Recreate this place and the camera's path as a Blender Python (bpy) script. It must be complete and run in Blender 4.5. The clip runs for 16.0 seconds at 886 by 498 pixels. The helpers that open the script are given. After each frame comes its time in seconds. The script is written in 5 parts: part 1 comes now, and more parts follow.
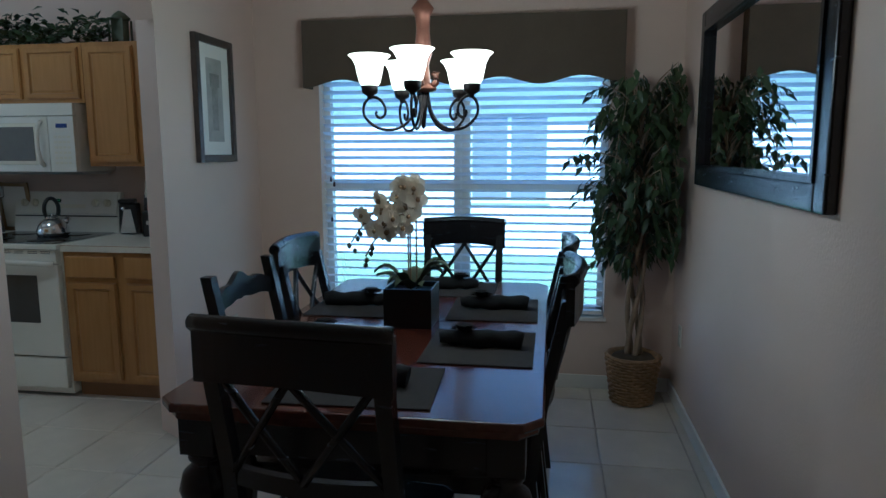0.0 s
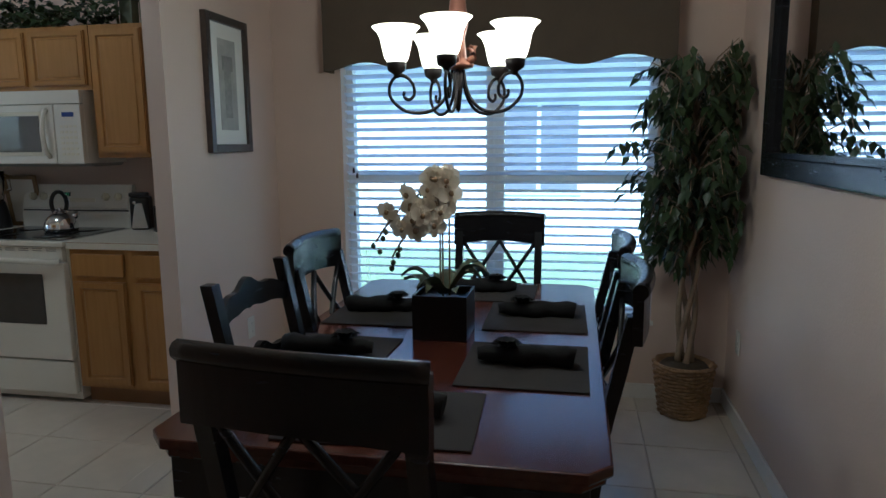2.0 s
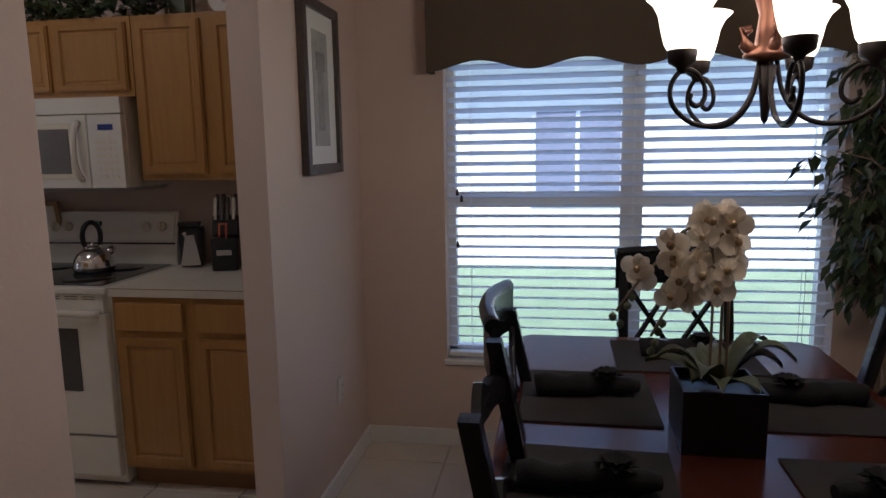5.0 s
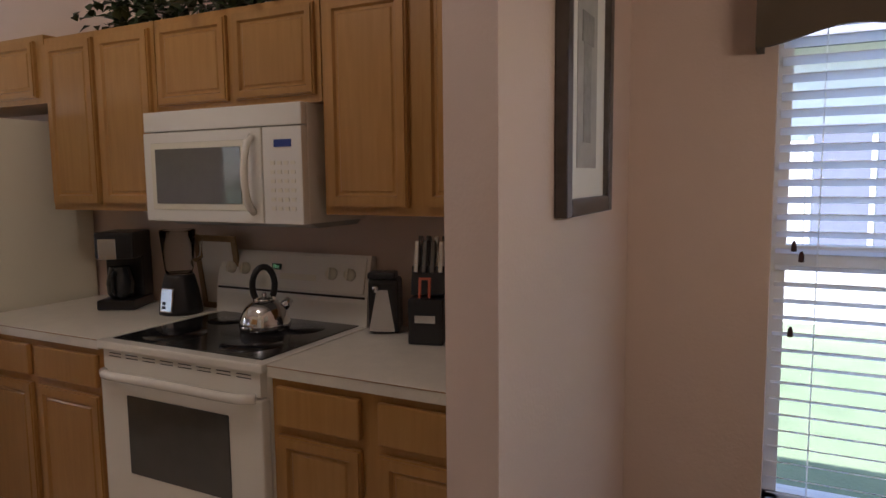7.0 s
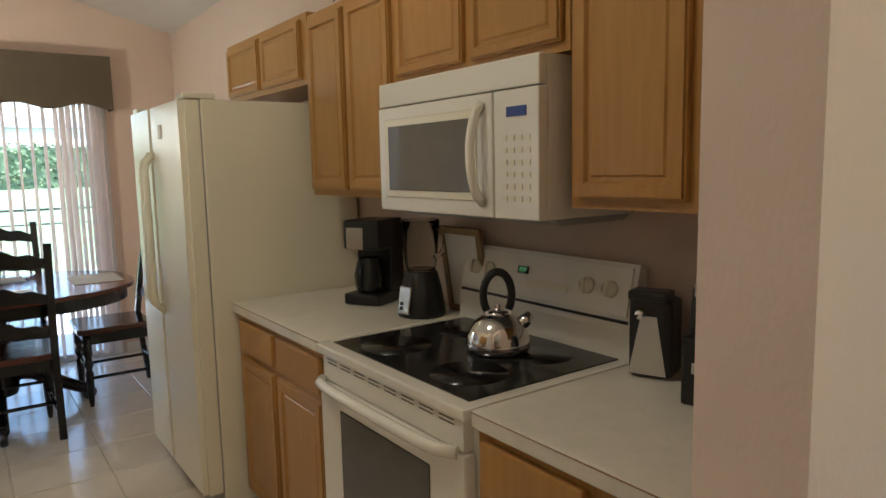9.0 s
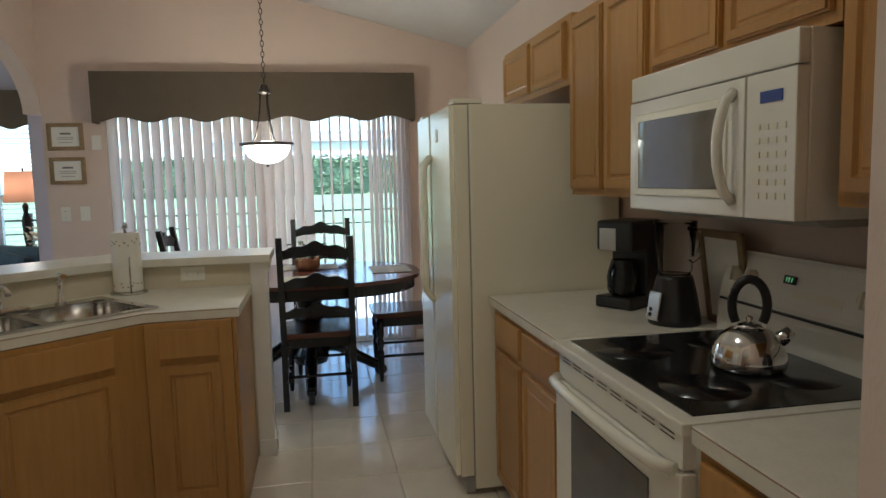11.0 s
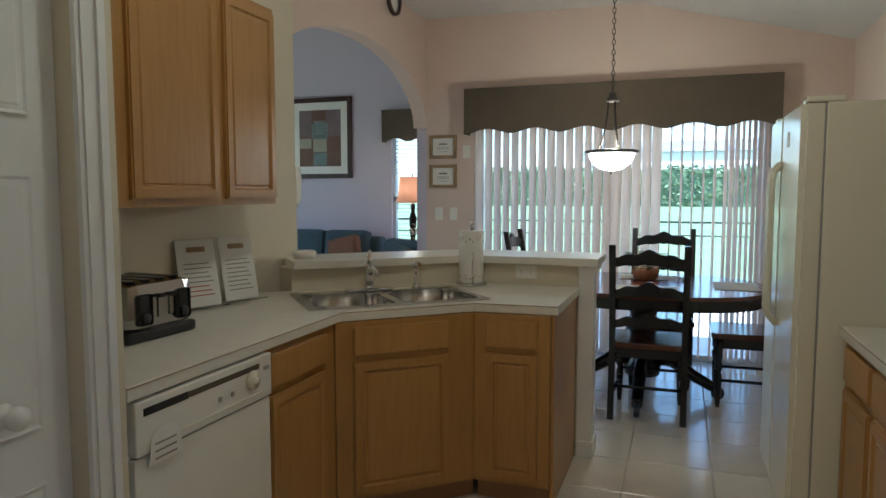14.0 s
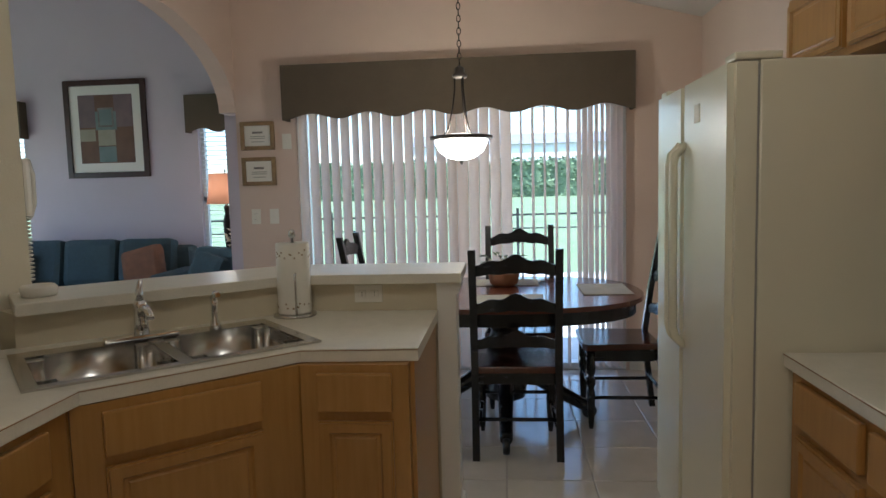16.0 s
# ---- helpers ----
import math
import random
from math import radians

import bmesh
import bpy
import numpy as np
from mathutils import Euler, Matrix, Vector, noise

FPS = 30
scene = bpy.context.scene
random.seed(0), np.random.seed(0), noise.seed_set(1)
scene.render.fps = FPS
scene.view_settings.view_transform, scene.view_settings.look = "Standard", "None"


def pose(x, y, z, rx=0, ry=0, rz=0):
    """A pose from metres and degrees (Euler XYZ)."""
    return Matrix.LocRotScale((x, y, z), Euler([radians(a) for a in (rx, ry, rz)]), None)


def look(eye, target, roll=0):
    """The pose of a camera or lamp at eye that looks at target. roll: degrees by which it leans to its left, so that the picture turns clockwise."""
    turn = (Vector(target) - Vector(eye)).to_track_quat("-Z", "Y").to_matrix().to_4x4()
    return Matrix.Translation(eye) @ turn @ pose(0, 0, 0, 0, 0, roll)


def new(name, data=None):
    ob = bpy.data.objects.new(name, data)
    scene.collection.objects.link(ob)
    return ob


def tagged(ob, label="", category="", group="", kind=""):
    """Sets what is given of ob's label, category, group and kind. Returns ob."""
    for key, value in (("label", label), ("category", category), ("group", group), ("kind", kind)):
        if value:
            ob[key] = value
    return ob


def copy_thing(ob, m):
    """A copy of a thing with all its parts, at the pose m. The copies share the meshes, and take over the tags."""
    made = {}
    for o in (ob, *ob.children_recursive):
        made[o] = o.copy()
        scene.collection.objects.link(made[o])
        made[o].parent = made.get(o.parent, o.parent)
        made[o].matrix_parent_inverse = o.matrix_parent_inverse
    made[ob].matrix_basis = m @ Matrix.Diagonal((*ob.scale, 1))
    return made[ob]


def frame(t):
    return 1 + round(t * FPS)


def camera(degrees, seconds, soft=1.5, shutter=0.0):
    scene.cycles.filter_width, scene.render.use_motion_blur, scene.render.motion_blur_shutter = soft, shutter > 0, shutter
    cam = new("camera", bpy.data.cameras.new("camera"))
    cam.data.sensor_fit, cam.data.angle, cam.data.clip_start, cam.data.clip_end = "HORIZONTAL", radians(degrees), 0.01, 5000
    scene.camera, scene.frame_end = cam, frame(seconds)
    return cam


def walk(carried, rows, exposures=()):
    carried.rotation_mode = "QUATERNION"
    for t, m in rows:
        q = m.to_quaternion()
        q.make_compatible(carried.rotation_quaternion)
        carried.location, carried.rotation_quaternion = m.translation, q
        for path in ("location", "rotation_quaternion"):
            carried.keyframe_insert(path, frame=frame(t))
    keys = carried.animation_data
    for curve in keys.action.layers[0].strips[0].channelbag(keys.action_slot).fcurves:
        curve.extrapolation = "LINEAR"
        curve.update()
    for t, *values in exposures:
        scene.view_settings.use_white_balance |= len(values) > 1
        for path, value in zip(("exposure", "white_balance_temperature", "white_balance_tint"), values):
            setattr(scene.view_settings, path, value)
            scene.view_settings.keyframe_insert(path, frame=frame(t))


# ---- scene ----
cam = camera(66.7, 16.0)
PATH = [
    (0, (-0.884, 1.531, 1.437), (-1.199, 3.485, 1.148), -0.2),
    (0.5, (-0.956, 1.639, 1.44), (-1.193, 3.604, 1.15), -0.0),
    (1, (-0.971, 1.725, 1.432), (-1.224, 3.686, 1.132), 0.0),
    (1.5, (-0.966, 1.784, 1.431), (-1.247, 3.74, 1.121), -0.1),
    (2, (-0.977, 1.836, 1.424), (-1.361, 3.773, 1.109), -0.5),
    (2.5, (-1.023, 1.888, 1.425), (-1.543, 3.795, 1.118), -0.5),
    (3, (-1.201, 1.918, 1.432), (-1.652, 3.845, 1.143), 0.2),
    (3.2, (-1.288, 1.912, 1.442), (-1.696, 3.849, 1.154), 0.2),
    (5.3, (-1.853, 2.552, 1.478), (-2.182, 4.502, 1.177), -1.0),
    (5.5, (-1.905, 2.648, 1.465), (-2.274, 4.591, 1.165), -1.2),
    (6, (-2.014, 2.947, 1.477), (-2.613, 4.833, 1.186), -1.7),
    (6.5, (-2.135, 3.192, 1.464), (-2.86, 5.038, 1.209), -1.2),
    (7, (-2.259, 3.408, 1.47), (-3.167, 5.177, 1.26), -0.6),
    (7.5, (-2.348, 3.633, 1.461), (-3.499, 5.256, 1.252), -1.0),
    (8, (-2.413, 3.791, 1.462), (-3.758, 5.254, 1.241), -1.0),
    (10.3, (-2.53, 4.211, 1.441), (-4.404, 4.871, 1.209), -1.6),
    (10.5, (-2.512, 4.215, 1.429), (-4.419, 4.774, 1.207), -1.5),
    (11, (-2.431, 4.193, 1.427), (-4.385, 4.565, 1.221), -1.4),
    (11.5, (-2.368, 4.181, 1.429), (-4.343, 4.428, 1.224), -0.7),
    (12, (-2.371, 4.222, 1.419), (-4.36, 4.276, 1.216), -0.3),
    (12.5, (-2.386, 4.273, 1.416), (-4.369, 4.101, 1.219), -0.2),
    (13, (-2.392, 4.309, 1.41), (-4.337, 3.882, 1.227), 0.0),
    (13.5, (-2.409, 4.336, 1.404), (-4.294, 3.693, 1.233), -0.0),
    (14, (-2.419, 4.356, 1.404), (-4.299, 3.694, 1.241), 0.0),
    (14.5, (-2.486, 4.338, 1.404), (-4.385, 3.733, 1.242), -0.3),
    (15, (-2.693, 4.247, 1.412), (-4.638, 3.812, 1.245), -0.5),
    (15.5, (-2.938, 4.155, 1.414), (-4.913, 3.892, 1.242), -1.2),
    (16, (-3.283, 4.14, 1.413), (-5.266, 3.957, 1.229), -1.5),
]
EXPOSURES = [(0, 1.55, 3950, -3), (1.5, 1.55, 4300, 1), (3, 1.45, 4550, 6), (5.5, 1.12, 5250, 23), (7, 1.7, 5600, 24), (8, 2.4, 5850, 14), (11, 1.9, 5250, 3), (13.8, 1.85, 5050, 0), (16, 1.65, 5300, 6)]
walk(cam, [(t, look(eye, target, roll)) for t, eye, target, roll in PATH], EXPOSURES)

# ---- world and sun ----
world = bpy.data.worlds.new("world")
scene.world = world
world.use_nodes = True
wn = world.node_tree.nodes
sky = wn.new("ShaderNodeTexSky")
sky.sky_type = 'NISHITA'
sky.sun_disc = False
sky.sun_elevation = radians(57.4)
sky.sun_rotation = radians(144.8)
world.node_tree.links.new(sky.outputs[0], wn["Background"].inputs[0])
wn["Background"].inputs[1].default_value = 0.15
sun_data = bpy.data.lights.new("sun", 'SUN')
sun_data.energy, sun_data.angle, sun_data.color = 5.0, radians(0.5), (1.0, 0.95, 0.87)
sun = new("sun", sun_data)
sun.matrix_world = look((2.4, -3.4, 6.5), (0, 0, 0))


def lamp(name, at, watts, radius, color):
    d = bpy.data.lights.new(name, 'POINT')
    d.energy, d.shadow_soft_size, d.color = watts, radius, color
    o = new(name, d)
    o.location = at
    return o


CHANDELIER = Vector((-1.345, 3.96, 0))
PENDANT = Vector((-7.2, 3.9, 0))
WARM = (1.0, 0.80, 0.58)
for k in range(5):
    a = radians(90 + 72 * k + 180)
    lamp("chandelier_bulb", (CHANDELIER.x + 0.191 * math.cos(a), CHANDELIER.y + 0.191 * math.sin(a), 1.75), 0.68, 0.03, WARM)
lamp("pendant_bulb", (PENDANT.x, PENDANT.y, 1.72), 3.0, 0.05, WARM)
# unseen ceiling light, guessed from highlights on the kettle, added to brighten the kitchen
lamp("kitchen_ceiling_bulb", (-4.15, 3.95, 2.90), 3.6, 0.04, (1.0, 0.86, 0.66))
lamp("living_lamp_bulb", (-9.8, 1.38, 1.46), 1.2, 0.05, WARM)


# ---- materials ----
def mat(name, color, rough=0.5, metal=0.0, var=0.06, scale=12.0, bump=0.0, bump_scale=60.0, stretch=(1, 1, 1), rand=0.0, spec=0.5, color2=None, coat=0.0):
    m = bpy.data.materials.new(name)
    m.use_nodes = True
    nt = m.node_tree
    b = nt.nodes["Principled BSDF"]
    b.inputs["Metallic"].default_value = metal
    b.inputs["Specular IOR Level"].default_value = spec
    b.inputs["Coat Weight"].default_value = coat
    b.inputs["Coat Roughness"].default_value = 0.12
    tc = nt.nodes.new("ShaderNodeTexCoord")
    mp = nt.nodes.new("ShaderNodeMapping")
    mp.inputs["Scale"].default_value = stretch
    nt.links.new(tc.outputs["Object"], mp.inputs[0])
    n1 = nt.nodes.new("ShaderNodeTexNoise")
    n1.inputs["Scale"].default_value = scale
    n1.inputs["Detail"].default_value = 6
    nt.links.new(mp.outputs[0], n1.inputs["Vector"])
    n2 = nt.nodes.new("ShaderNodeTexNoise")
    n2.inputs["Scale"].default_value = scale * 0.12
    nt.links.new(tc.outputs["Object"], n2.inputs["Vector"])
    add = nt.nodes.new("ShaderNodeMath")
    add.operation = 'ADD'
    nt.links.new(n1.outputs[0], add.inputs[0])
    nt.links.new(n2.outputs[0], add.inputs[1])
    ramp = nt.nodes.new("ShaderNodeMapRange")
    ramp.inputs["From Min"].default_value, ramp.inputs["From Max"].default_value = 0.7, 1.3
    nt.links.new(add.outputs[0], ramp.inputs[0])
    mix = nt.nodes.new("ShaderNodeMix")
    mix.data_type = 'RGBA'
    c2 = color2 or tuple(min(1, c * (1 + var)) for c in color)
    c1 = color if color2 else tuple(c * (1 - var) for c in color)
    mix.inputs[6].default_value, mix.inputs[7].default_value = (*c1, 1), (*c2, 1)
    nt.links.new(ramp.outputs[0], mix.inputs[0])
    out = mix.outputs[2]
    if rand:
        oi = nt.nodes.new("ShaderNodeObjectInfo")
        mr = nt.nodes.new("ShaderNodeMapRange")
        mr.inputs["To Min"].default_value, mr.inputs["To Max"].default_value = 1 - rand, 1 + rand
        nt.links.new(oi.outputs["Random"], mr.inputs[0])
        hs = nt.nodes.new("ShaderNodeHueSaturation")
        nt.links.new(mr.outputs[0], hs.inputs["Value"])
        nt.links.new(out, hs.inputs["Color"])
        out = hs.outputs[0]
    nt.links.new(out, b.inputs["Base Color"])
    rr = nt.nodes.new("ShaderNodeMapRange")
    rr.inputs["To Min"].default_value, rr.inputs["To Max"].default_value = max(0.02, rough * 0.85), min(1, rough * 1.15)
    nt.links.new(n1.outputs[0], rr.inputs[0])
    nt.links.new(rr.outputs[0], b.inputs["Roughness"])
    if bump:
        nb = nt.nodes.new("ShaderNodeTexNoise")
        nb.inputs["Scale"].default_value = bump_scale
        nb.inputs["Detail"].default_value = 4
        nt.links.new(mp.outputs[0], nb.inputs["Vector"])
        bp = nt.nodes.new("ShaderNodeBump")
        bp.inputs["Strength"].default_value = bump
        bp.inputs["Distance"].default_value = 0.004
        nt.links.new(nb.outputs[0], bp.inputs["Height"])
        nt.links.new(bp.outputs[0], b.inputs["Normal"])
    return m


def glow(name, color, strength, base=(0.9, 0.88, 0.82)):
    m = mat(name, base, 0.3)
    b = m.node_tree.nodes["Principled BSDF"]
    b.inputs["Emission Color"].default_value = (*color, 1)
    b.inputs["Emission Strength"].default_value = strength
    return m


def see_through(name, color, rough=0.0, ior=1.05):
    m = bpy.data.materials.new(name)
    m.use_nodes = True
    b = m.node_tree.nodes["Principled BSDF"]
    b.inputs["Base Color"].default_value = (*color, 1)
    b.inputs["Roughness"].default_value = rough
    b.inputs["Transmission Weight"].default_value = 1.0
    b.inputs["IOR"].default_value = ior
    return m


def fabric_glow(name, color, amount):
    m = mat(name, color, 0.9, var=0.05, scale=40, bump=0.15, bump_scale=300)
    nt = m.node_tree
    b = nt.nodes["Principled BSDF"]
    tr = nt.nodes.new("ShaderNodeBsdfTranslucent")
    tr.inputs[0].default_value = (*color, 1)
    mx = nt.nodes.new("ShaderNodeMixShader")
    mx.inputs[0].default_value = amount
    nt.links.new(b.outputs[0], mx.inputs[1])
    nt.links.new(tr.outputs[0], mx.inputs[2])
    nt.links.new(mx.outputs[0], nt.nodes["Material Output"].inputs[0])
    return m


M_WALL = mat("wall_paint", (0.665, 0.525, 0.435), 0.75, var=0.03, scale=3, bump=0.25, bump_scale=90)
M_CREAM = mat("cream_paint", (0.66, 0.59, 0.44), 0.7, var=0.03, scale=3, bump=0.25, bump_scale=90)
M_LAV = mat("lavender_paint", (0.60, 0.53, 0.58), 0.75, var=0.03, scale=3, bump=0.25, bump_scale=90)
M_CEIL = mat("ceiling_paint", (0.66, 0.62, 0.57), 0.85, var=0.03, scale=4, bump=0.6, bump_scale=50)
M_TRIM = mat("trim_paint", (0.80, 0.78, 0.74), 0.35, var=0.02, scale=5)
M_TILE = mat("floor_tile", (0.72, 0.65, 0.55), 0.17, var=0.07, scale=7, bump=0.05, bump_scale=25, rand=0.05, coat=0.15)
M_GROUT = mat("grout", (0.50, 0.44, 0.37), 0.9, var=0.1, scale=20)
M_MAPLE = mat("honey_maple", (0.37, 0.186, 0.046), 0.34, scale=9, stretch=(6, 6, 0.5), color2=(0.46, 0.25, 0.070), bump=0.05, bump_scale=60, rand=0.06, coat=0.1)
M_KICK = mat("toe_kick", (0.30, 0.16, 0.07), 0.5, scale=9, stretch=(1, 1, 5))
M_COUNTER = mat("cream_laminate", (0.74, 0.70, 0.60), 0.30, var=0.05, scale=160)
M_APPL = mat("bisque_enamel", (0.80, 0.755, 0.60), 0.25, var=0.015, scale=2, bump=0.05, bump_scale=260, coat=0.2)
M_WHITE = mat("white_enamel", (0.82, 0.79, 0.70), 0.2, var=0.015, scale=2, coat=0.3)
M_GLASSBLACK = mat("black_ceramic_glass", (0.016, 0.017, 0.017), 0.13, var=0.1, scale=4)
M_RING = mat("burner_mark", (0.006, 0.006, 0.007), 0.20, var=0.2, scale=90)
M_OVENGLASS = mat("oven_glass", (0.09, 0.088, 0.08), 0.06, var=0.1)
M_MWGLASS = mat("microwave_mesh_glass", (0.17, 0.16, 0.135), 0.03, var=0.05, scale=200)
M_BLACKPL = mat("black_plastic", (0.015, 0.015, 0.016), 0.30, var=0.1, scale=30)
M_GREYPL = mat("grey_plastic", (0.35, 0.34, 0.32), 0.4, var=0.05)
M_STEEL = mat("brushed_steel", (0.62, 0.61, 0.59), 0.24, 1.0, var=0.04, scale=20, stretch=(12, 1, 1))
M_DARKSTEEL = mat("worn_dark_steel", (0.16, 0.155, 0.15), 0.32, 0.9, var=0.2, scale=40)
M_TOASTER = mat("polished_steel", (0.42, 0.41, 0.40), 0.20, 1.0, var=0.05, scale=20, stretch=(1, 1, 8))
M_CHROME = mat("chrome", (0.78, 0.78, 0.78), 0.06, 1.0, var=0.02)
M_BLACKWOOD = mat("black_painted_wood", (0.010, 0.010, 0.012), 0.26, var=0.2, scale=14, stretch=(1, 1, 5), bump=0.0, rand=0.1)
M_CHERRY = mat("dark_cherry_wood", (0.055, 0.015, 0.009), 0.2, scale=8, stretch=(6, 0.6, 6), color2=(0.10, 0.028, 0.016), coat=0.3)
M_TAUPE = mat("taupe_valance_cloth", (0.105, 0.080, 0.052), 0.9, var=0.08, scale=60, bump=0.3, bump_scale=400)
M_SLAT = fabric_glow("white_blind_slat", (0.95, 0.94, 0.93), 0.8)
M_VANE = fabric_glow("ivory_vertical_vane", (0.88, 0.78, 0.71), 0.55)
M_GLASS = see_through("window_glass", (0.97, 0.99, 0.98))
M_CLEAR = see_through("clear_plastic", (0.90, 0.92, 0.92), 0.02, 1.2)
M_MIRROR = mat("mirror_silver", (0.88, 0.88, 0.88), 0.01, 1.0, var=0.0)
M_MAT = mat("charcoal_placemat", (0.035, 0.030, 0.026), 0.9, var=0.2, scale=90, bump=0.5, bump_scale=500)
M_NAP = mat("black_napkin", (0.010, 0.009, 0.009), 0.9, var=0.2, scale=30, bump=0.4, bump_scale=200)
M_IRON = mat("wrought_iron", (0.022, 0.016, 0.013), 0.45, 0.6, var=0.2, scale=40)
M_COPPER = mat("copper_bronze", (0.24, 0.11, 0.07), 0.35, 0.9, var=0.15, scale=30)
M_SHADE = glow("lit_alabaster_glass", (1.0, 0.80, 0.46), 1.3)
M_PSHADE = glow("lit_pendant_glass", (1.0, 0.88, 0.68), 3.0)
M_LSHADE = fabric_glow("rust_lamp_shade", (0.55, 0.29, 0.19), 0.5)
M_PETAL = fabric_glow("cream_petal", (0.84, 0.75, 0.60), 0.3)
M_LEAF = mat("green_leaf", (0.028, 0.048, 0.018), 0.36, scale=10, color2=(0.065, 0.095, 0.034))
M_OLIVE = mat("olive_leaf", (0.09, 0.11, 0.06), 0.5, scale=14, color2=(0.14, 0.15, 0.085))
M_BARK = mat("pale_bark", (0.30, 0.22, 0.14), 0.8, var=0.25, scale=25, bump=0.5)
M_WICKER = mat("brown_wicker", (0.30, 0.185, 0.085), 0.7, var=0.35, scale=45, bump=0.6, bump_scale=80)
M_SOIL = mat("moss", (0.07, 0.05, 0.03), 0.95, var=0.4, scale=40, bump=0.8)
M_PAPER = mat("paper", (0.80, 0.77, 0.70), 0.7, var=0.02, scale=5)
M_INK = mat("grey_ink", (0.30, 0.28, 0.27), 0.7)
M_REDINK = mat("red_ink", (0.5, 0.12, 0.06), 0.7)
M_GOLD = mat("aged_gold_frame", (0.30, 0.20, 0.10), 0.45, 0.3, var=0.25, scale=30, bump=0.3)
M_PEWTER = mat("pewter_frame", (0.10, 0.085, 0.075), 0.35, 0.5, var=0.25, scale=30)
M_DARKFR = mat("dark_walnut_frame", (0.05, 0.020, 0.016), 0.35, var=0.2, scale=20)
M_TEAL = mat("teal_upholstery", (0.055, 0.085, 0.10), 0.9, var=0.15, scale=30, bump=0.4, bump_scale=250)
M_RUST = mat("rust_throw_cloth", (0.22, 0.10, 0.055), 0.95, var=0.25, scale=12, bump=0.6, bump_scale=60)
M_STEELBLK = mat("black_fence_paint", (0.02, 0.02, 0.02), 0.4)
M_GRASS = mat("lawn", (0.105, 0.15, 0.075), 0.9, scale=3, color2=(0.16, 0.205, 0.11), bump=0.8, bump_scale=40)
M_HEDGE = mat("hedge_leaf", (0.10, 0.15, 0.08), 0.6, scale=8, color2=(0.16, 0.21, 0.12))
M_STUCCO = mat("pale_stucco", (0.80, 0.78, 0.76), 0.9, var=0.05, scale=6, bump=0.5)
M_ROOF = mat("grey_shingle", (0.17, 0.17, 0.19), 0.9, var=0.2, scale=10)
M_PAVE = mat("pool_deck", (0.66, 0.65, 0.62), 0.85, var=0.06, scale=5)
M_DARKGL = mat("shaded_window_glass", (0.19, 0.20, 0.25), 0.05)
M_LCD = glow("blue_display", (0.10, 0.18, 0.7), 0.012, (0.02, 0.03, 0.08))
M_LCDG = glow("green_display", (0.35, 0.95, 0.35), 0.12, (0.05, 0.12, 0.05))


# ---- mesh helpers ----
def box(x0, x1, y0, y1, z0, z1, bevel=0.0, bm=None):
    own = bm is None
    b = bmesh.new()
    bmesh.ops.create_cube(b, size=1, matrix=Matrix.LocRotScale(((x0 + x1) / 2, (y0 + y1) / 2, (z0 + z1) / 2), None, (abs(x1 - x0), abs(y1 - y0), abs(z1 - z0))))
    if bevel:
        bmesh.ops.bevel(b, geom=b.edges[:], offset=bevel, segments=2, affect='EDGES', profile=0.6)
    return b if own else join(bm, b)


def join(a, b):
    me = bpy.data.meshes.new("tmp")
    b.to_mesh(me)
    b.free()
    a.from_mesh(me)
    bpy.data.meshes.remove(me)
    return a


def boxes(rows, bevel=0.0):
    out = bmesh.new()
    for r in rows:
        box(*r, bevel=bevel, bm=out)
    return out


def moved(bm, m):
    bmesh.ops.transform(bm, matrix=m, verts=bm.verts[:])
    return bm


def prism(poly, axis, a0, a1, bevel=0.0):
    """A flat outline pushed along an axis; the outline is in the other two, in order x, y, z."""
    b = bmesh.new()

    def at(p, a):
        return {'x': (a, p[0], p[1]), 'y': (p[0], a, p[1]), 'z': (p[0], p[1], a)}[axis]
    lo = [b.verts.new(at(p, a0)) for p in poly]
    hi = [b.verts.new(at(p, a1)) for p in poly]
    n = len(poly)
    b.faces.new(lo)
    b.faces.new(hi[::-1])
    for i in range(n):
        b.faces.new((lo[i], hi[i], hi[(i + 1) % n], lo[(i + 1) % n]))
    bmesh.ops.recalc_face_normals(b, faces=b.faces[:])
    if bevel:
        bmesh.ops.bevel(b, geom=b.edges[:], offset=bevel, segments=2, affect='EDGES', profile=0.6)
    return b


def lathe(profile, n=24, center=(0, 0, 0), closed=True):
    b = bmesh.new()
    rings = []
    for r, z in profile:
        rings.append([b.verts.new((center[0] + r * math.cos(2 * math.pi * i / n), center[1] + r * math.sin(2 * math.pi * i / n), center[2] + z)) for i in range(n)])
    for p, q in zip(rings, rings[1:]):
        for i in range(n):
            f = b.faces.new((p[i], p[(i + 1) % n], q[(i + 1) % n], q[i]))
            f.smooth = True
    if closed:
        if profile[0][0] > 1e-4:
            b.faces.new(rings[0][::-1])
        if profile[-1][0] > 1e-4:
            b.faces.new(rings[-1])
    bmesh.ops.remove_doubles(b, verts=b.verts[:], dist=1e-5)
    bmesh.ops.recalc_face_normals(b, faces=b.faces[:])
    return b


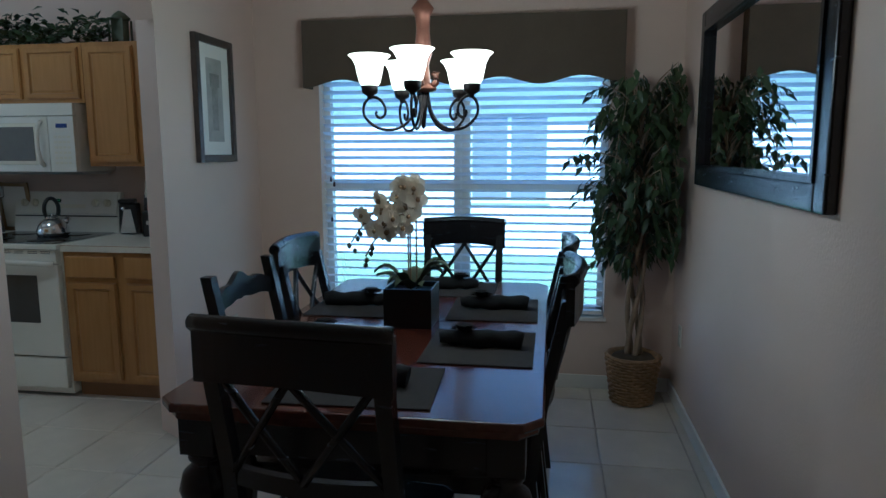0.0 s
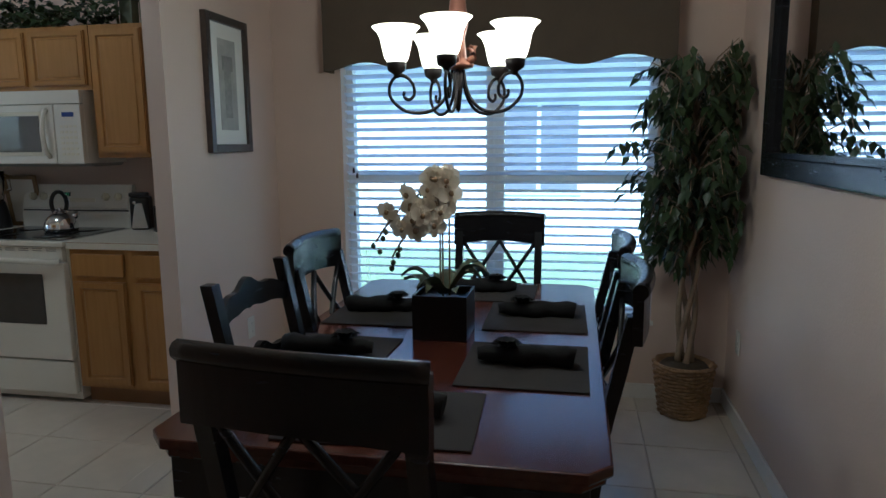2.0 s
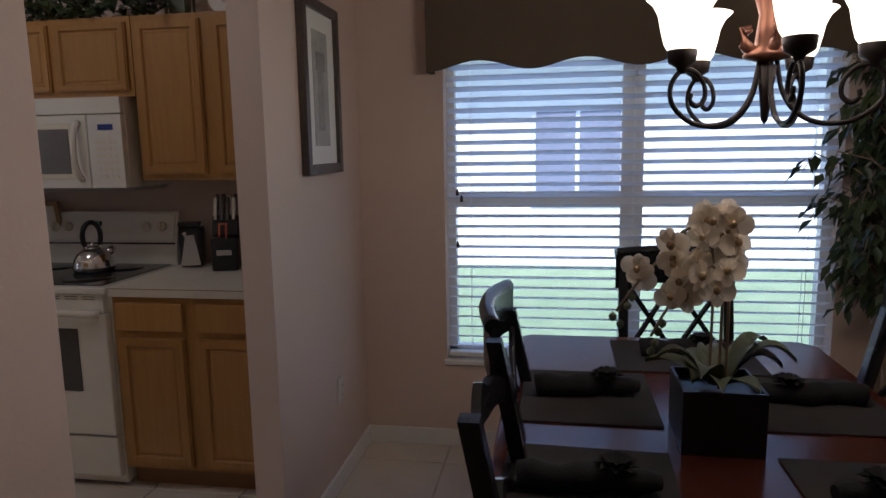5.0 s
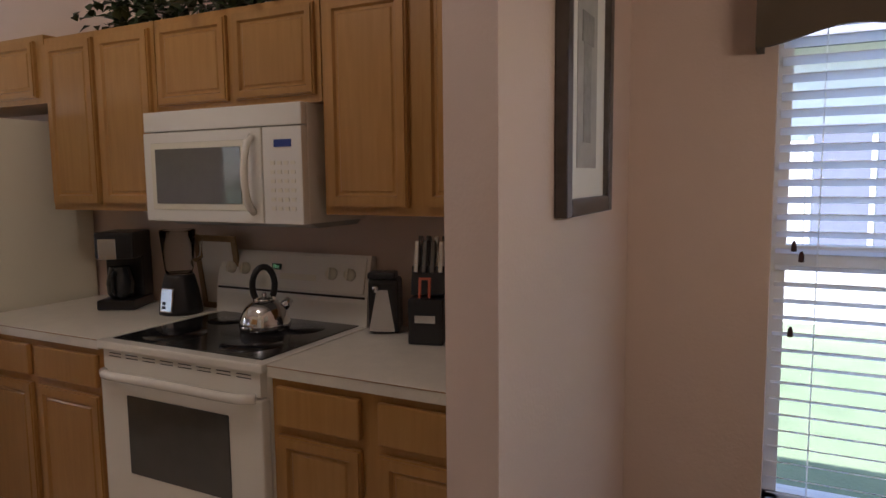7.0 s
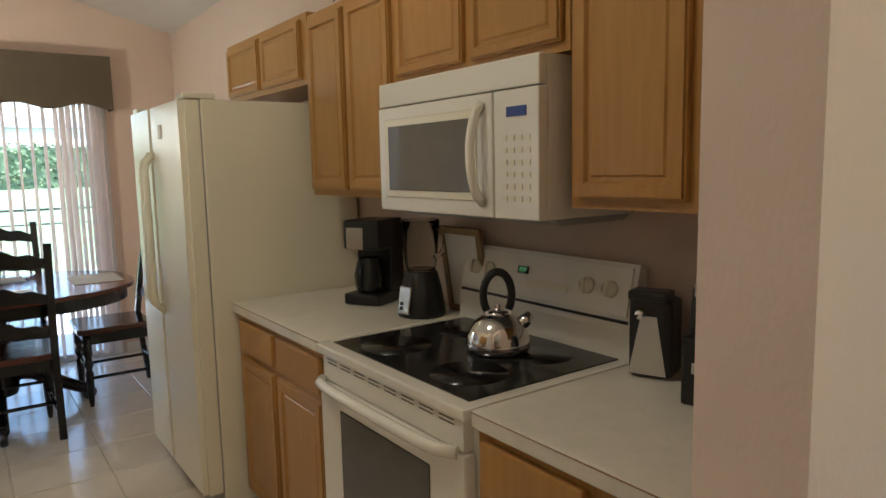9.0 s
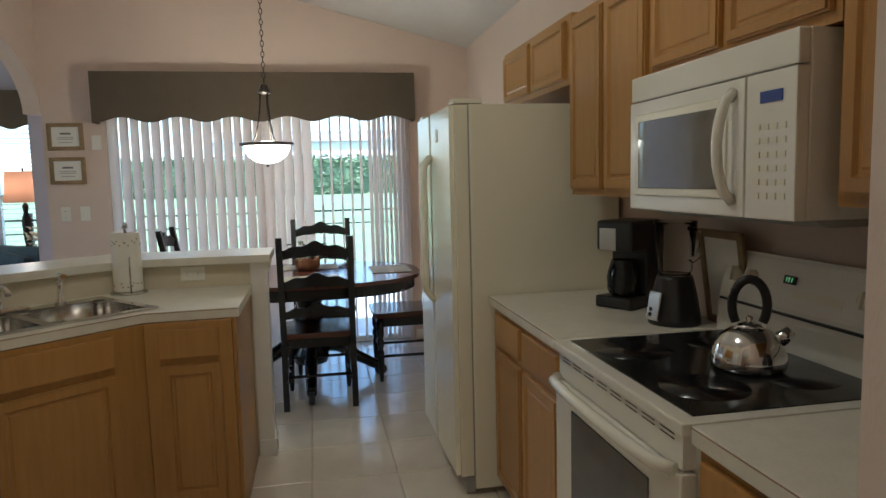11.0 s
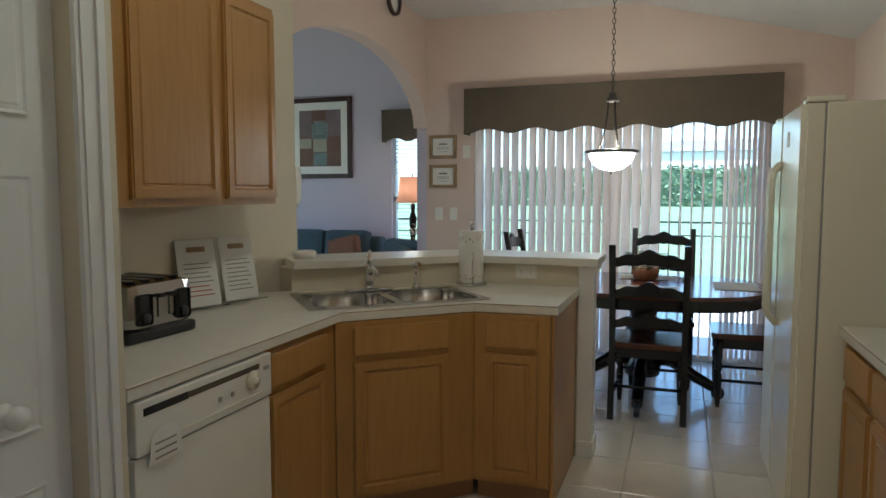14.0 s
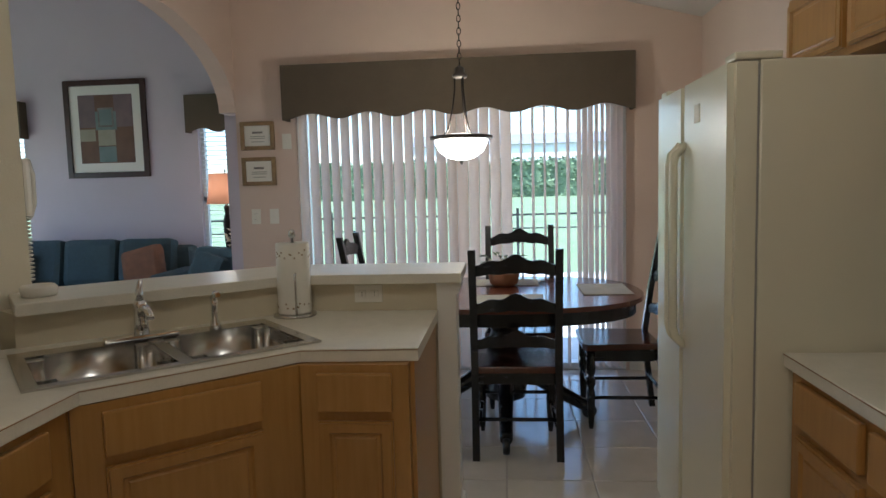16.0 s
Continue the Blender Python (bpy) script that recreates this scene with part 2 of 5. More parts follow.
def tube(points, r, n=8, bm=None):
    """A round rod along points; r is one radius or one for each point."""
    b = bmesh.new()
    pts = [Vector(p) for p in points]
    rad = r if isinstance(r, (list, tuple)) else [r] * len(pts)
    rings = []
    up = Vector((0.31, 0.17, 0.93))
    for i, p in enumerate(pts):
        d = (pts[min(i + 1, len(pts) - 1)] - pts[max(i - 1, 0)]).normalized()
        u = d.cross(up)
        if u.length < 0.05:
            u = d.cross(Vector((1, 0, 0)))
        u.normalize()
        v = d.cross(u)
        rings.append([b.verts.new(p + rad[i] * (math.cos(2 * math.pi * k / n) * u + math.sin(2 * math.pi * k / n) * v)) for k in range(n)])
    for p, q in zip(rings, rings[1:]):
        for k in range(n):
            f = b.faces.new((p[k], p[(k + 1) % n], q[(k + 1) % n], q[k]))
            f.smooth = True
    b.faces.new(rings[0])
    b.faces.new(rings[-1][::-1])
    bmesh.ops.recalc_face_normals(b, faces=b.faces[:])
    return b if bm is None else join(bm, b)


def smooth_line(points, steps=4):
    """A curve through the points, with more of them in between."""
    p = [Vector(q) for q in points]
    p = [2 * p[0] - p[1]] + p + [2 * p[-1] - p[-2]]
    out = []
    for a, b, c, d in zip(p, p[1:], p[2:], p[3:]):
        for k in range(steps):
            u = k / steps
            out.append(0.5 * (2 * b + (c - a) * u + (2 * a - 5 * b + 4 * c - d) * u * u + (3 * b - a - 3 * c + d) * u ** 3))
    return out + [p[-2]]


def strip(xs, yf, z0f, z1f, thick):
    """A rail along x, curved in plan by yf, between the heights z0f and z1f."""
    b = bmesh.new()
    rows = []
    for x in xs:
        y = yf(x)
        rows.append([b.verts.new(c) for c in ((x, y - thick / 2, z0f(x)), (x, y + thick / 2, z0f(x)), (x, y + thick / 2, z1f(x)), (x, y - thick / 2, z1f(x)))])
    for p, q in zip(rows, rows[1:]):
        for k in range(4):
            b.faces.new((p[k], q[k], q[(k + 1) % 4], p[(k + 1) % 4]))
    b.faces.new(rows[0][::-1])
    b.faces.new(rows[-1])
    bmesh.ops.recalc_face_normals(b, faces=b.faces[:])
    return b


def leaf(b, at, d, n, length, width, fold=0.25):
    d, n = Vector(d).normalized(), Vector(n)
    s = d.cross(n)
    if s.length < 1e-3:
        s = d.cross(Vector((1, 0.2, 0)))
    s.normalize()
    n = s.cross(d)
    at = Vector(at)
    mid = [at, at + d * length * 0.45 - n * length * 0.02, at + d * length - n * length * 0.18]
    l = at + d * length * 0.42 + s * width / 2 + n * width * fold
    r = at + d * length * 0.42 - s * width / 2 + n * width * fold
    v = [b.verts.new(c) for c in (*mid, l, r)]
    for f in ((v[0], v[1], v[3]), (v[1], v[2], v[3]), (v[1], v[0], v[4]), (v[2], v[1], v[4])):
        b.faces.new(f).smooth = True


def mesh(name, bm, material):
    me = bpy.data.meshes.new(name)
    bm.to_mesh(me)
    bm.free()
    me.materials.append(material)
    return me


def part(name, bm, material, parent, label=""):
    o = new(name, mesh(name, bm, material))
    o.parent = parent
    if label:
        tagged(o, label)
    return o


def thing(name, m, label, category, group=""):
    o = new(name)
    o.matrix_basis = m
    o.empty_display_size = 0.1
    return tagged(o, label, category, group)


def single(name, bm, material, m, label, category, group=""):
    o = new(name, mesh(name, bm, material))
    o.matrix_basis = m
    return tagged(o, label, category, group)


def structure(name, bm, material, label, category):
    o = new(name, mesh(name, bm, material))
    return tagged(o, label, category, kind="structure")


def framed_panel(w, h, t, rail=0.05, deep=0.010):
    """A door front with a recessed panel; it faces -y, with its corner at the origin."""
    b = box(0, w, -t, 0, 0, h)
    f = min(b.faces, key=lambda q: q.calc_center_median().y)
    bmesh.ops.inset_region(b, faces=[f], thickness=rail, depth=0)
    bmesh.ops.inset_region(b, faces=[f], thickness=0.009, depth=-deep)
    bmesh.ops.inset_region(b, faces=[f], thickness=0.012, depth=0)
    bmesh.ops.inset_region(b, faces=[f], thickness=0.008, depth=deep * 0.4)
    outer = [e for e in b.edges if all(abs(v.co.y + t) < 1e-5 and (v.co.x in (0, w) or min(abs(v.co.x), abs(v.co.x - w), abs(v.co.z), abs(v.co.z - h)) < 1e-5) for v in e.verts)]
    bmesh.ops.bevel(b, geom=outer, offset=0.006, segments=2, affect='EDGES')
    return b

# ---- structure ----
N_Y, E_X, W_X, HALL, HW = 5.57, -0.165, -8.36, -2.71, -2.825
WX0, WX1, WZ0, WZ1 = -2.30, -0.56, 0.44, 2.12
structure("wall_north", boxes([
    (-8.55, WX0, N_Y, N_Y + 0.2, 0, 3.3), (WX1, E_X + 0.15, N_Y, N_Y + 0.2, 0, 3.3),
    (WX0, WX1, N_Y, N_Y + 0.2, 0, WZ0), (WX0, WX1, N_Y, N_Y + 0.2, WZ1, 3.3)]), M_WALL, "beige painted plaster wall with a window opening", "wall")
structure("wall_east", box(E_X, E_X + 0.15, -1.5, N_Y, 0, 3.3), M_WALL, "beige painted plaster wall", "wall")
structure("wall_south", box(HALL, E_X, -1.65, -1.5, 0, 3.3), M_WALL, "beige painted plaster wall", "wall")
# the opening between dining room and kitchen, with cut top corners
y0, y1, top, cut = 3.52, 4.50, 2.36, 0.32
structure("wall_hall", join(box(HW, HALL, -1.65, y0, 0, 3.3), prism([(HALL, y1), (HALL, N_Y), (-2.87, N_Y), (-2.87, y1 + 0.105)], 'z', 0, 3.3)), M_WALL, "beige wall between dining room and kitchen", "wall")
arc = [(y1 - cut * (1 - math.sin(a)), top - cut * (1 - math.cos(a))) for a in [radians(90 - 15 * k) for k in range(7)]]
arc2 = [(y0 + cut * (1 - math.sin(a)), top - cut * (1 - math.cos(a))) for a in [radians(15 * k) for k in range(7)]]
structure("wall_header", prism([(y0, 3.3), (y1, 3.3)] + arc + arc2, 'x', HW, HALL), M_WALL, "beige wall over a round-cornered opening", "wall")
# pantry wall with its door, and the kitchen's south wall
DX0, DX1 = -3.60, -2.99
structure("wall_pantry", boxes([(-3.72, DX0, 2.93, 3.05, 0, 3.1), (DX1, HW, 2.93, 3.05, 0, 3.1), (DX0, DX1, 2.93, 3.05, 2.03, 3.1),
                                (-3.72, -3.60, 2.21, 2.93, 0, 3.1), (-3.0, HW, 2.21, 2.93, 0, 3.1)]), M_CREAM, "cream wall with a pantry door", "wall")
structure("wall_kitchen_south", box(-5.65, HW, 2.21, 2.36, 0, 3.1), M_CREAM, "cream kitchen wall", "wall")
# arch to the living room
ax0, ax1, az, ah = -8.36, -5.78, 2.02, 0.56
arch = [((ax0 + ax1) / 2 + (ax1 - ax0) / 2 * math.cos(a), az + ah * math.sin(a)) for a in [math.pi * k / 28 for k in range(29)]]
structure("wall_arch", prism([(ax1, 0), (-5.50, 0), (-5.50, 4.0), (-8.55, 4.0), (-8.55, az)] + [(ax0, az)] + arch[::-1][1:], 'y', 1.97, 2.10), M_WALL, "beige wall with a wide arched opening", "wall")
structure("wall_west", boxes([(W_X - 0.15, W_X, 2.10, 2.57, 0, 3.3), (W_X - 0.15, W_X, 5.04, N_Y, 0, 3.3), (W_X - 0.15, W_X, 2.57, 5.04, 2.05, 3.3)]), M_WALL, "beige wall with a sliding glass door", "wall")
structure("ceiling_kitchen", prism([(N_Y + 0.1, 2.545), (4.0, 2.975), (2.10, 3.005), (2.10, 3.3), (N_Y + 0.1, 3.3)], 'x', W_X, HW), M_CEIL, "white sloping vaulted ceiling", "ceiling")
structure("ceiling_dining", box(-2.71, E_X, -1.5, N_Y, 2.74, 2.9), M_CEIL, "white flat ceiling", "ceiling")
structure("floor", boxes([(-8.5, E_X + 0.1, -1.6, N_Y + 0.1, -0.12, -0.006), (-10.5, -5.5, -3.2, 1.93, -0.12, 0.0)]), M_GROUT, "grouted floor under cream tiles", "floor")
# living room
LX = -10.41
structure("wall_living_west", boxes([(LX - 0.15, LX, -3.2, -1.75, 0, 4.0), (LX - 0.15, LX, -1.17, 0.84, 0, 4.0), (LX - 0.15, LX, 1.46, 1.93, 0, 4.0),
                                     (LX - 0.15, LX, -1.75, -1.17, 0, 0.45), (LX - 0.15, LX, -1.75, -1.17, 2.25, 4.0), (LX - 0.15, LX, 0.84, 1.46, 0, 0.45), (LX - 0.15, LX, 0.84, 1.46, 2.25, 4.0)]), M_LAV, "lavender wall with two tall windows", "wall")
structure("wall_living_north", box(LX, -8.55, 1.93, 2.06, 0, 4.0), M_LAV, "lavender living room wall", "wall")
# unseen wall; its wide opening is added to bring sunlight into the living room
structure("wall_living_south", boxes([(LX - 0.15, -9.4, -3.35, -3.2, 0, 4.0), (-6.0, -5.5, -3.35, -3.2, 0, 4.0), (-9.4, -6.0, -3.35, -3.2, 2.4, 4.0)]), M_LAV, "lavender living room wall", "wall")
structure("wall_living_east", boxes([(-5.65, -5.5, -3.2, 1.93, 0, 4.0)]), M_LAV, "lavender living room wall", "wall")
structure("ceiling_living", box(LX - 0.15, -5.5, -3.35, 2.06, 4.0, 4.15), M_CEIL, "white high ceiling", "ceiling")


def baseboard(x0, x1, y0, y1):
    structure("baseboard", box(x0, x1, y0, y1, 0, 0.085, 0.004), M_TRIM, "white painted baseboard", "baseboard")


baseboard(HALL, E_X - 0.013, N_Y - 0.013, N_Y)
baseboard(E_X - 0.013, E_X, -1.5, N_Y)
baseboard(HALL, HALL + 0.013, y1, N_Y - 0.013)
baseboard(HALL, HALL + 0.013, -1.5, y0)
baseboard(HW, HALL, y0, y0 + 0.013)
baseboard(W_X, W_X + 0.013, 5.06, N_Y)
baseboard(W_X, -6.2, N_Y - 0.013, N_Y)

# ---- dining window ----
win = tagged(new("window_1"), "white double window with a blind in front", "window", kind="structure")
part("window_frame", boxes([(WX0, WX0 + 0.04, 5.66, 5.72, WZ0, WZ1), (WX1 - 0.04, WX1, 5.66, 5.72, WZ0, WZ1), (WX0, WX1, 5.66, 5.72, WZ0, WZ0 + 0.05), (WX0, WX1, 5.66, 5.72, WZ1 - 0.04, WZ1),
                            (-1.48, -1.38, 5.66, 5.72, WZ0, WZ1), (WX0, WX1, 5.655, 5.715, 1.20, 1.26)]), M_TRIM, win)
for px0, px1 in ((WX0 + 0.04, -1.48), (-1.38, WX1 - 0.04)):
    for pz0, pz1 in ((WZ0 + 0.05, 1.20), (1.26, WZ1 - 0.04)):
        part("pane", box(px0, px1, 5.685, 5.691, pz0, pz1), M_GLASS, win).visible_shadow = False
part("window_sill", box(WX0 - 0.012, WX1 + 0.012, 5.556, 5.66, WZ0 - 0.02, WZ0 + 0.004, 0.004), M_TRIM, win)
blind = thing("window_blind", pose(0, 0, 0), "white horizontal slat blind lowered over the dining window", "blind")
slat = None
for k in range(33):
    z = 0.505 + 0.0495 * k
    if slat is None:
        b = strip([WX0 + 0.012, WX1 - 0.012], lambda x: 0, lambda x: -0.0015, lambda x: 0.0015, 0.050)
        slat = part("slat", moved(b, pose(0, 0, 0, -22, 0, 0)), M_SLAT, blind)
        slat.location = (0, 5.61, z)
    else:
        o = new("slat", slat.data)
        o.parent, o.location = blind, (0, 5.61, z)
part("bottom_rail", box(WX0 + 0.012, WX1 - 0.012, 5.585, 5.635, 0.455, 0.478, 0.003), M_TRIM, blind)
for x in (-2.18, -1.43, -0.68):
    part("ladder_cord", boxes([(x, x + 0.002, 5.584, 5.586, 0.47, 2.1), (x, x + 0.002, 5.634, 5.636, 0.47, 2.1)]), M_SLAT, blind)
for x, z in ((-2.24, 1.25), (-2.22, 1.22), (-2.24, 1.0)):
    part("cord_tassel", lathe([(0.003, 0.03), (0.007, 0.02), (0.008, 0), (0, -0.002)], 8, (x, 5.575, z)), M_DARKFR, blind)


def valance(m, length, h, depth, waves, label):
    """A boxed cornice that faces -y, from x = 0; its lower edge is scalloped."""
    t = thing("valance", m, label, "valance")
    n = round(waves * 14)

    def low(x):
        return 0.022 - 0.022 * math.cos(2 * math.pi * x / length * waves)
    part("front_panel", strip([length * i / n for i in range(n + 1)], lambda x: -depth, low, lambda x: h, 0.02), M_TAUPE, t)
    part("side_return", box(0, 0.02, -depth + 0.01, 0, 0, h), M_TAUPE, t)
    part("side_return", box(length - 0.02, length, -depth + 0.01, 0, 0, h), M_TAUPE, t)
    part("top_board", box(0.02, length - 0.02, -depth + 0.01, 0, h - 0.02, h), M_TAUPE, t)


valance(pose(-2.355, N_Y - 0.001, 1.81), 1.86, 0.385, 0.11, 4, "taupe cloth cornice valance with scalloped lower edge")
valance(pose(W_X + 0.001, 2.51, 1.935, 0, 0, 90), 2.57, 0.40, 0.13, 6, "long taupe cornice valance over the sliding door")
for yy in (0.76, -1.83):
    valance(pose(LX + 0.001, yy, 2.06, 0, 0, 90), 0.72, 0.40, 0.11, 2, "short taupe cornice valance over a living room window")

# ---- sliding door and vertical blind ----
sl = tagged(new("door_1"), "white framed sliding glass patio door", "sliding door", kind="structure")
part("door_frame", boxes([(W_X - 0.13, W_X - 0.03, 2.57, 2.63, 0, 2.05), (W_X - 0.13, W_X - 0.03, 4.98, 5.04, 0, 2.05), (W_X - 0.13, W_X - 0.03, 2.63, 4.98, 1.99, 2.05),
                          (W_X - 0.13, W_X - 0.03, 2.63, 4.98, 0, 0.05), (W_X - 0.11, W_X - 0.05, 3.76, 3.84, 0.05, 1.99)]), M_TRIM, sl)
for a, c in ((2.63, 3.76), (3.84, 4.98)):
    part("pane", box(W_X - 0.085, W_X - 0.079, a, c, 0.05, 1.99), M_GLASS, sl).visible_shadow = False
vb = thing("vertical_blind", pose(0, 0, 0), "ivory vertical vane blind, partly drawn open", "blind")
vane = None
VANES = [(2.64 + 0.080 * k, 60 + 4 * math.sin(k * 1.7) - (16 if k in (5, 12) else 0)) for k in range(20)] + [(4.27 + 0.085 * k, 7 + 3 * math.sin(k * 2.1)) for k in range(5)] + [(4.69 + 0.042 * k, 14 + 6 * math.sin(k * 1.3)) for k in range(8)]
vb_mesh = mesh("vane", strip([-0.0445 + 0.0089 * i for i in range(11)], lambda x: 0.008 * (1 - (x / 0.0445) ** 2), lambda x: 0.04, lambda x: 2.0, 0.0016), M_VANE)
for yy, ang in VANES:
    o = new("vane", vb_mesh)
    o.parent = vb
    o.matrix_basis = pose(W_X + 0.055, yy, 0, 0, 0, ang)
part("head_rail", box(W_X + 0.03, W_X + 0.08, 2.58, 5.03, 2.0, 2.04), M_TRIM, vb)

# ---- living windows with blinds ----
for yy in (0.84, -1.75):
    w = tagged(new("window_2" if yy > 0 else "window_3"), "tall narrow white window, very bright", "window", kind="structure")
    part("window_frame", boxes([(LX - 0.12, LX - 0.06, yy, yy + 0.04, 0.45, 2.25), (LX - 0.12, LX - 0.06, yy + 0.58, yy + 0.62, 0.45, 2.25), (LX - 0.12, LX - 0.06, yy, yy + 0.62, 1.32, 1.37)]), M_TRIM, w)
    part("pane", box(LX - 0.095, LX - 0.09, yy + 0.04, yy + 0.58, 0.45, 2.25), M_GLASS, w).visible_shadow = False
    lb = thing("window_blind", pose(0, 0, 0), "white horizontal slat blind in a living room window", "blind")
    sm = mesh("slat", moved(strip([0, 0.59], lambda x: 0, lambda x: -0.0015, lambda x: 0.0015, 0.05), pose(0, 0, 0, -4, 0, 90)), M_SLAT)
    for k in range(34):
        o = new("slat", sm)
        o.parent, o.location = lb, (LX - 0.03, yy + 0.015, 0.52 + 0.05 * k)

# ---- outside ----
structure("ground", box(-400, 400, -400, 400, -0.4, -0.13), M_GRASS, "green mown lawn", "ground")
structure("pavement", box(-14.5, W_X - 0.16, 2.1, 8.5, -0.13, -0.06), M_PAVE, "pale concrete patio", "pavement")


def house(m, w, d, h, label):
    t = thing("house", m, label, "house")
    part("wall", box(0, w, 0, d, -0.2, h), M_STUCCO, t)
    part("roof", prism([(-0.5, h), (d + 0.5, h), (d / 2, h + 1.9)], 'x', -0.5, w + 0.5), M_ROOF, t, "grey shingle roof")
    for k in range(int(w // 3.5)):
        wi = part("window", box(1.3 + 3.5 * k, 2.5 + 3.5 * k, -0.02, 0.05, 0.8, 2.1), M_TRIM, t)
        for q in range(2):
            part("pane", box(1.36 + 3.5 * k + 0.57 * q, 1.87 + 3.5 * k + 0.57 * q, -0.035, -0.021, 0.86, 2.04), M_DARKGL, wi)


house(pose(-10.4, 11.5, -0.13), 15, 9, 2.9, "pale stucco neighbouring house with grey roof")
house(pose(-104, -10, -0.13, 0, 0, 90), 30, 10, 7.5, "pale stucco house behind a hedge")
rnd = random.Random(4)
hb = bmesh.new()
for i in range(9000):
    p = Vector((-90 + rnd.uniform(-1, 1), rnd.uniform(-25, 40), rnd.uniform(-0.1, 4.7)))
    leaf(hb, p, (rnd.uniform(-1, 1) + 0.6, rnd.uniform(-1, 1), rnd.uniform(-0.3, 1)), (rnd.uniform(-1, 1), rnd.uniform(-1, 1), 1), 0.55, 0.36)
hedge = thing("hedge", pose(0, 0, 0), "tall clipped green hedge far across the lawn", "hedge")
tagged(part("leaves", hb, M_HEDGE, hedge), kind="stuff")
part("hedge_core", boxes([(-90.7, -89.3, -25, 40, -0.2, 4.4)]), M_HEDGE, hedge)
fence = thing("pool_fence", pose(0, 0, 0), "thin black metal pool fence on the patio edge", "fence")
part("rail", boxes([(-14.0, -13.97, -2, 12, 0.93, 0.96), (-14.0, -13.97, -2, 12, 0.72, 0.74)]), M_STEELBLK, fence)
post = mesh("post", box(-0.02, 0.02, -0.02, 0.02, -0.2, 1.05), M_STEELBLK)
for k in range(10):
    o = new("post", post)
    o.parent, o.location = fence, (-13.985, -2 + 1.5 * k + 0.35, 0)

# ---- kitchen cabinets ----
def base_cabinet(m, w, fronts, depth=0.60, label="honey maple base cabinet with drawer over door"):
    """Faces -y; fronts are (x0, x1, drawer) in its own measure."""
    t = thing("base_cabinet", m, label, "cabinet", "kitchen base cabinets")
    if depth < 0.5:
        part("body", boxes([(0, w, 0, 0.03, 0.10, 0.872), (0, w, 0.03, depth, 0.10, 0.70)]), M_MAPLE, t)
    else:
        part("body", box(0, w, 0, depth, 0.10, 0.872), M_MAPLE, t)
    part("toe_kick", box(0, w, 0.06, depth, 0, 0.10), M_KICK, t)
    if depth < 0.5:
        for x0 in (-0.03, w + 0.001):
            part("corner_filler", box(x0, x0 + 0.029, 0.010, 0.05, 0.10, 0.870), M_MAPLE, t)
            part("kick_filler", box(x0, x0 + 0.029, 0.064, 0.09, 0.0, 0.10), M_KICK, t)
    for a, c in fronts:
        part("drawer_front", moved(box(0, c - a, -0.02, 0, 0, 0.122, 0.006), pose(a, -0.0005, 0.727)), M_MAPLE, t)
        part("door", moved(framed_panel(c - a, 0.575, 0.02), pose(a, -0.0005, 0.122)), M_MAPLE, t)
    return t


def wall_cabinet(m, w, z0, z1, fronts, depth=0.30, label="honey maple wall cabinet with framed doors"):
    t = thing("wall_cabinet", m, label, "cabinet", "kitchen wall cabinets")
    part("body", box(0, w, 0, depth, z0, z1), M_MAPLE, t)
    for a, c in fronts:
        part("door", moved(framed_panel(c - a, z1 - z0 - 0.05, 0.02, 0.05 if z1 - z0 > 0.4 else 0.04), pose(a, -0.0005, z0 + 0.025)), M_MAPLE, t)
    return t


base_cabinet(pose(-3.645, 4.955, 0), 0.815, [(0.025, 0.328), (0.39, 0.75)])
base_cabinet(pose(-5.25, 4.955, 0), 0.83, [(0.06, 0.40), (0.44, 0.80)])
wall_cabinet(pose(-3.66, 5.27, 0), 0.83, 1.35, 2.08, [(0.02, 0.33), (0.385, 0.70)])
wall_cabinet(pose(-4.45, 5.27, 0), 0.785, 1.73, 2.08, [(0.02, 0.375), (0.41, 0.765)], label="short honey maple cabinet over the microwave")
wall_cabinet(pose(-5.13, 5.27, 0), 0.675, 1.35, 2.08, [(0.02, 0.32), (0.35, 0.655)])
wall_cabinet(pose(-6.12, 5.27, 0), 0.985, 1.81, 2.10, [(0.03, 0.46), (0.50, 0.93)], label="short honey maple cabinet over the refrigerator")
base_cabinet(pose(-4.362, 3.015, 0, 0, 0, 180), 0.50, [(0.02, 0.41)])
dx, dy = -5.285 + 4.865, 3.49 - 3.015
dl = math.hypot(dx, dy)
base_cabinet(pose(-4.868, 3.020, 0, 0, 0, 180 - math.degrees(math.atan2(dy, -dx))), dl - 0.004, [(0.075, 0.505)], 0.45, "corner honey maple sink cabinet set diagonally")
base_cabinet(pose(-5.288, 3.497, 0, 0, 0, 90), 0.34, [(0.055, 0.29)], 0.62, "narrow honey maple cabinet at the peninsula end")
wall_cabinet(pose(-4.10, 2.66, 0, 0, 0, 180), 0.90, 1.36, 2.20, [(0.055, 0.50), (0.545, 0.885)])
wall_cabinet(pose(-3.725, 2.66, 0, 0, 0, 180), 0.37, 1.36, 2.20, [(0.02, 0.35)])

# ---- counters ----
def counter(name, poly, label):
    single(name, prism(poly, 'z', 0.875, 0.915, 0.004), M_COUNTER, pose(0, 0, 0), label, "countertop")


counter("countertop", [(-3.643, 4.93), (-2.83, 4.93), (-2.83, 5.565), (-3.643, 5.565)], "cream laminate countertop between range and wall")
counter("countertop", [(-5.255, 4.93), (-4.423, 4.93), (-4.423, 5.565), (-5.255, 5.565)], "cream laminate countertop beside the refrigerator")
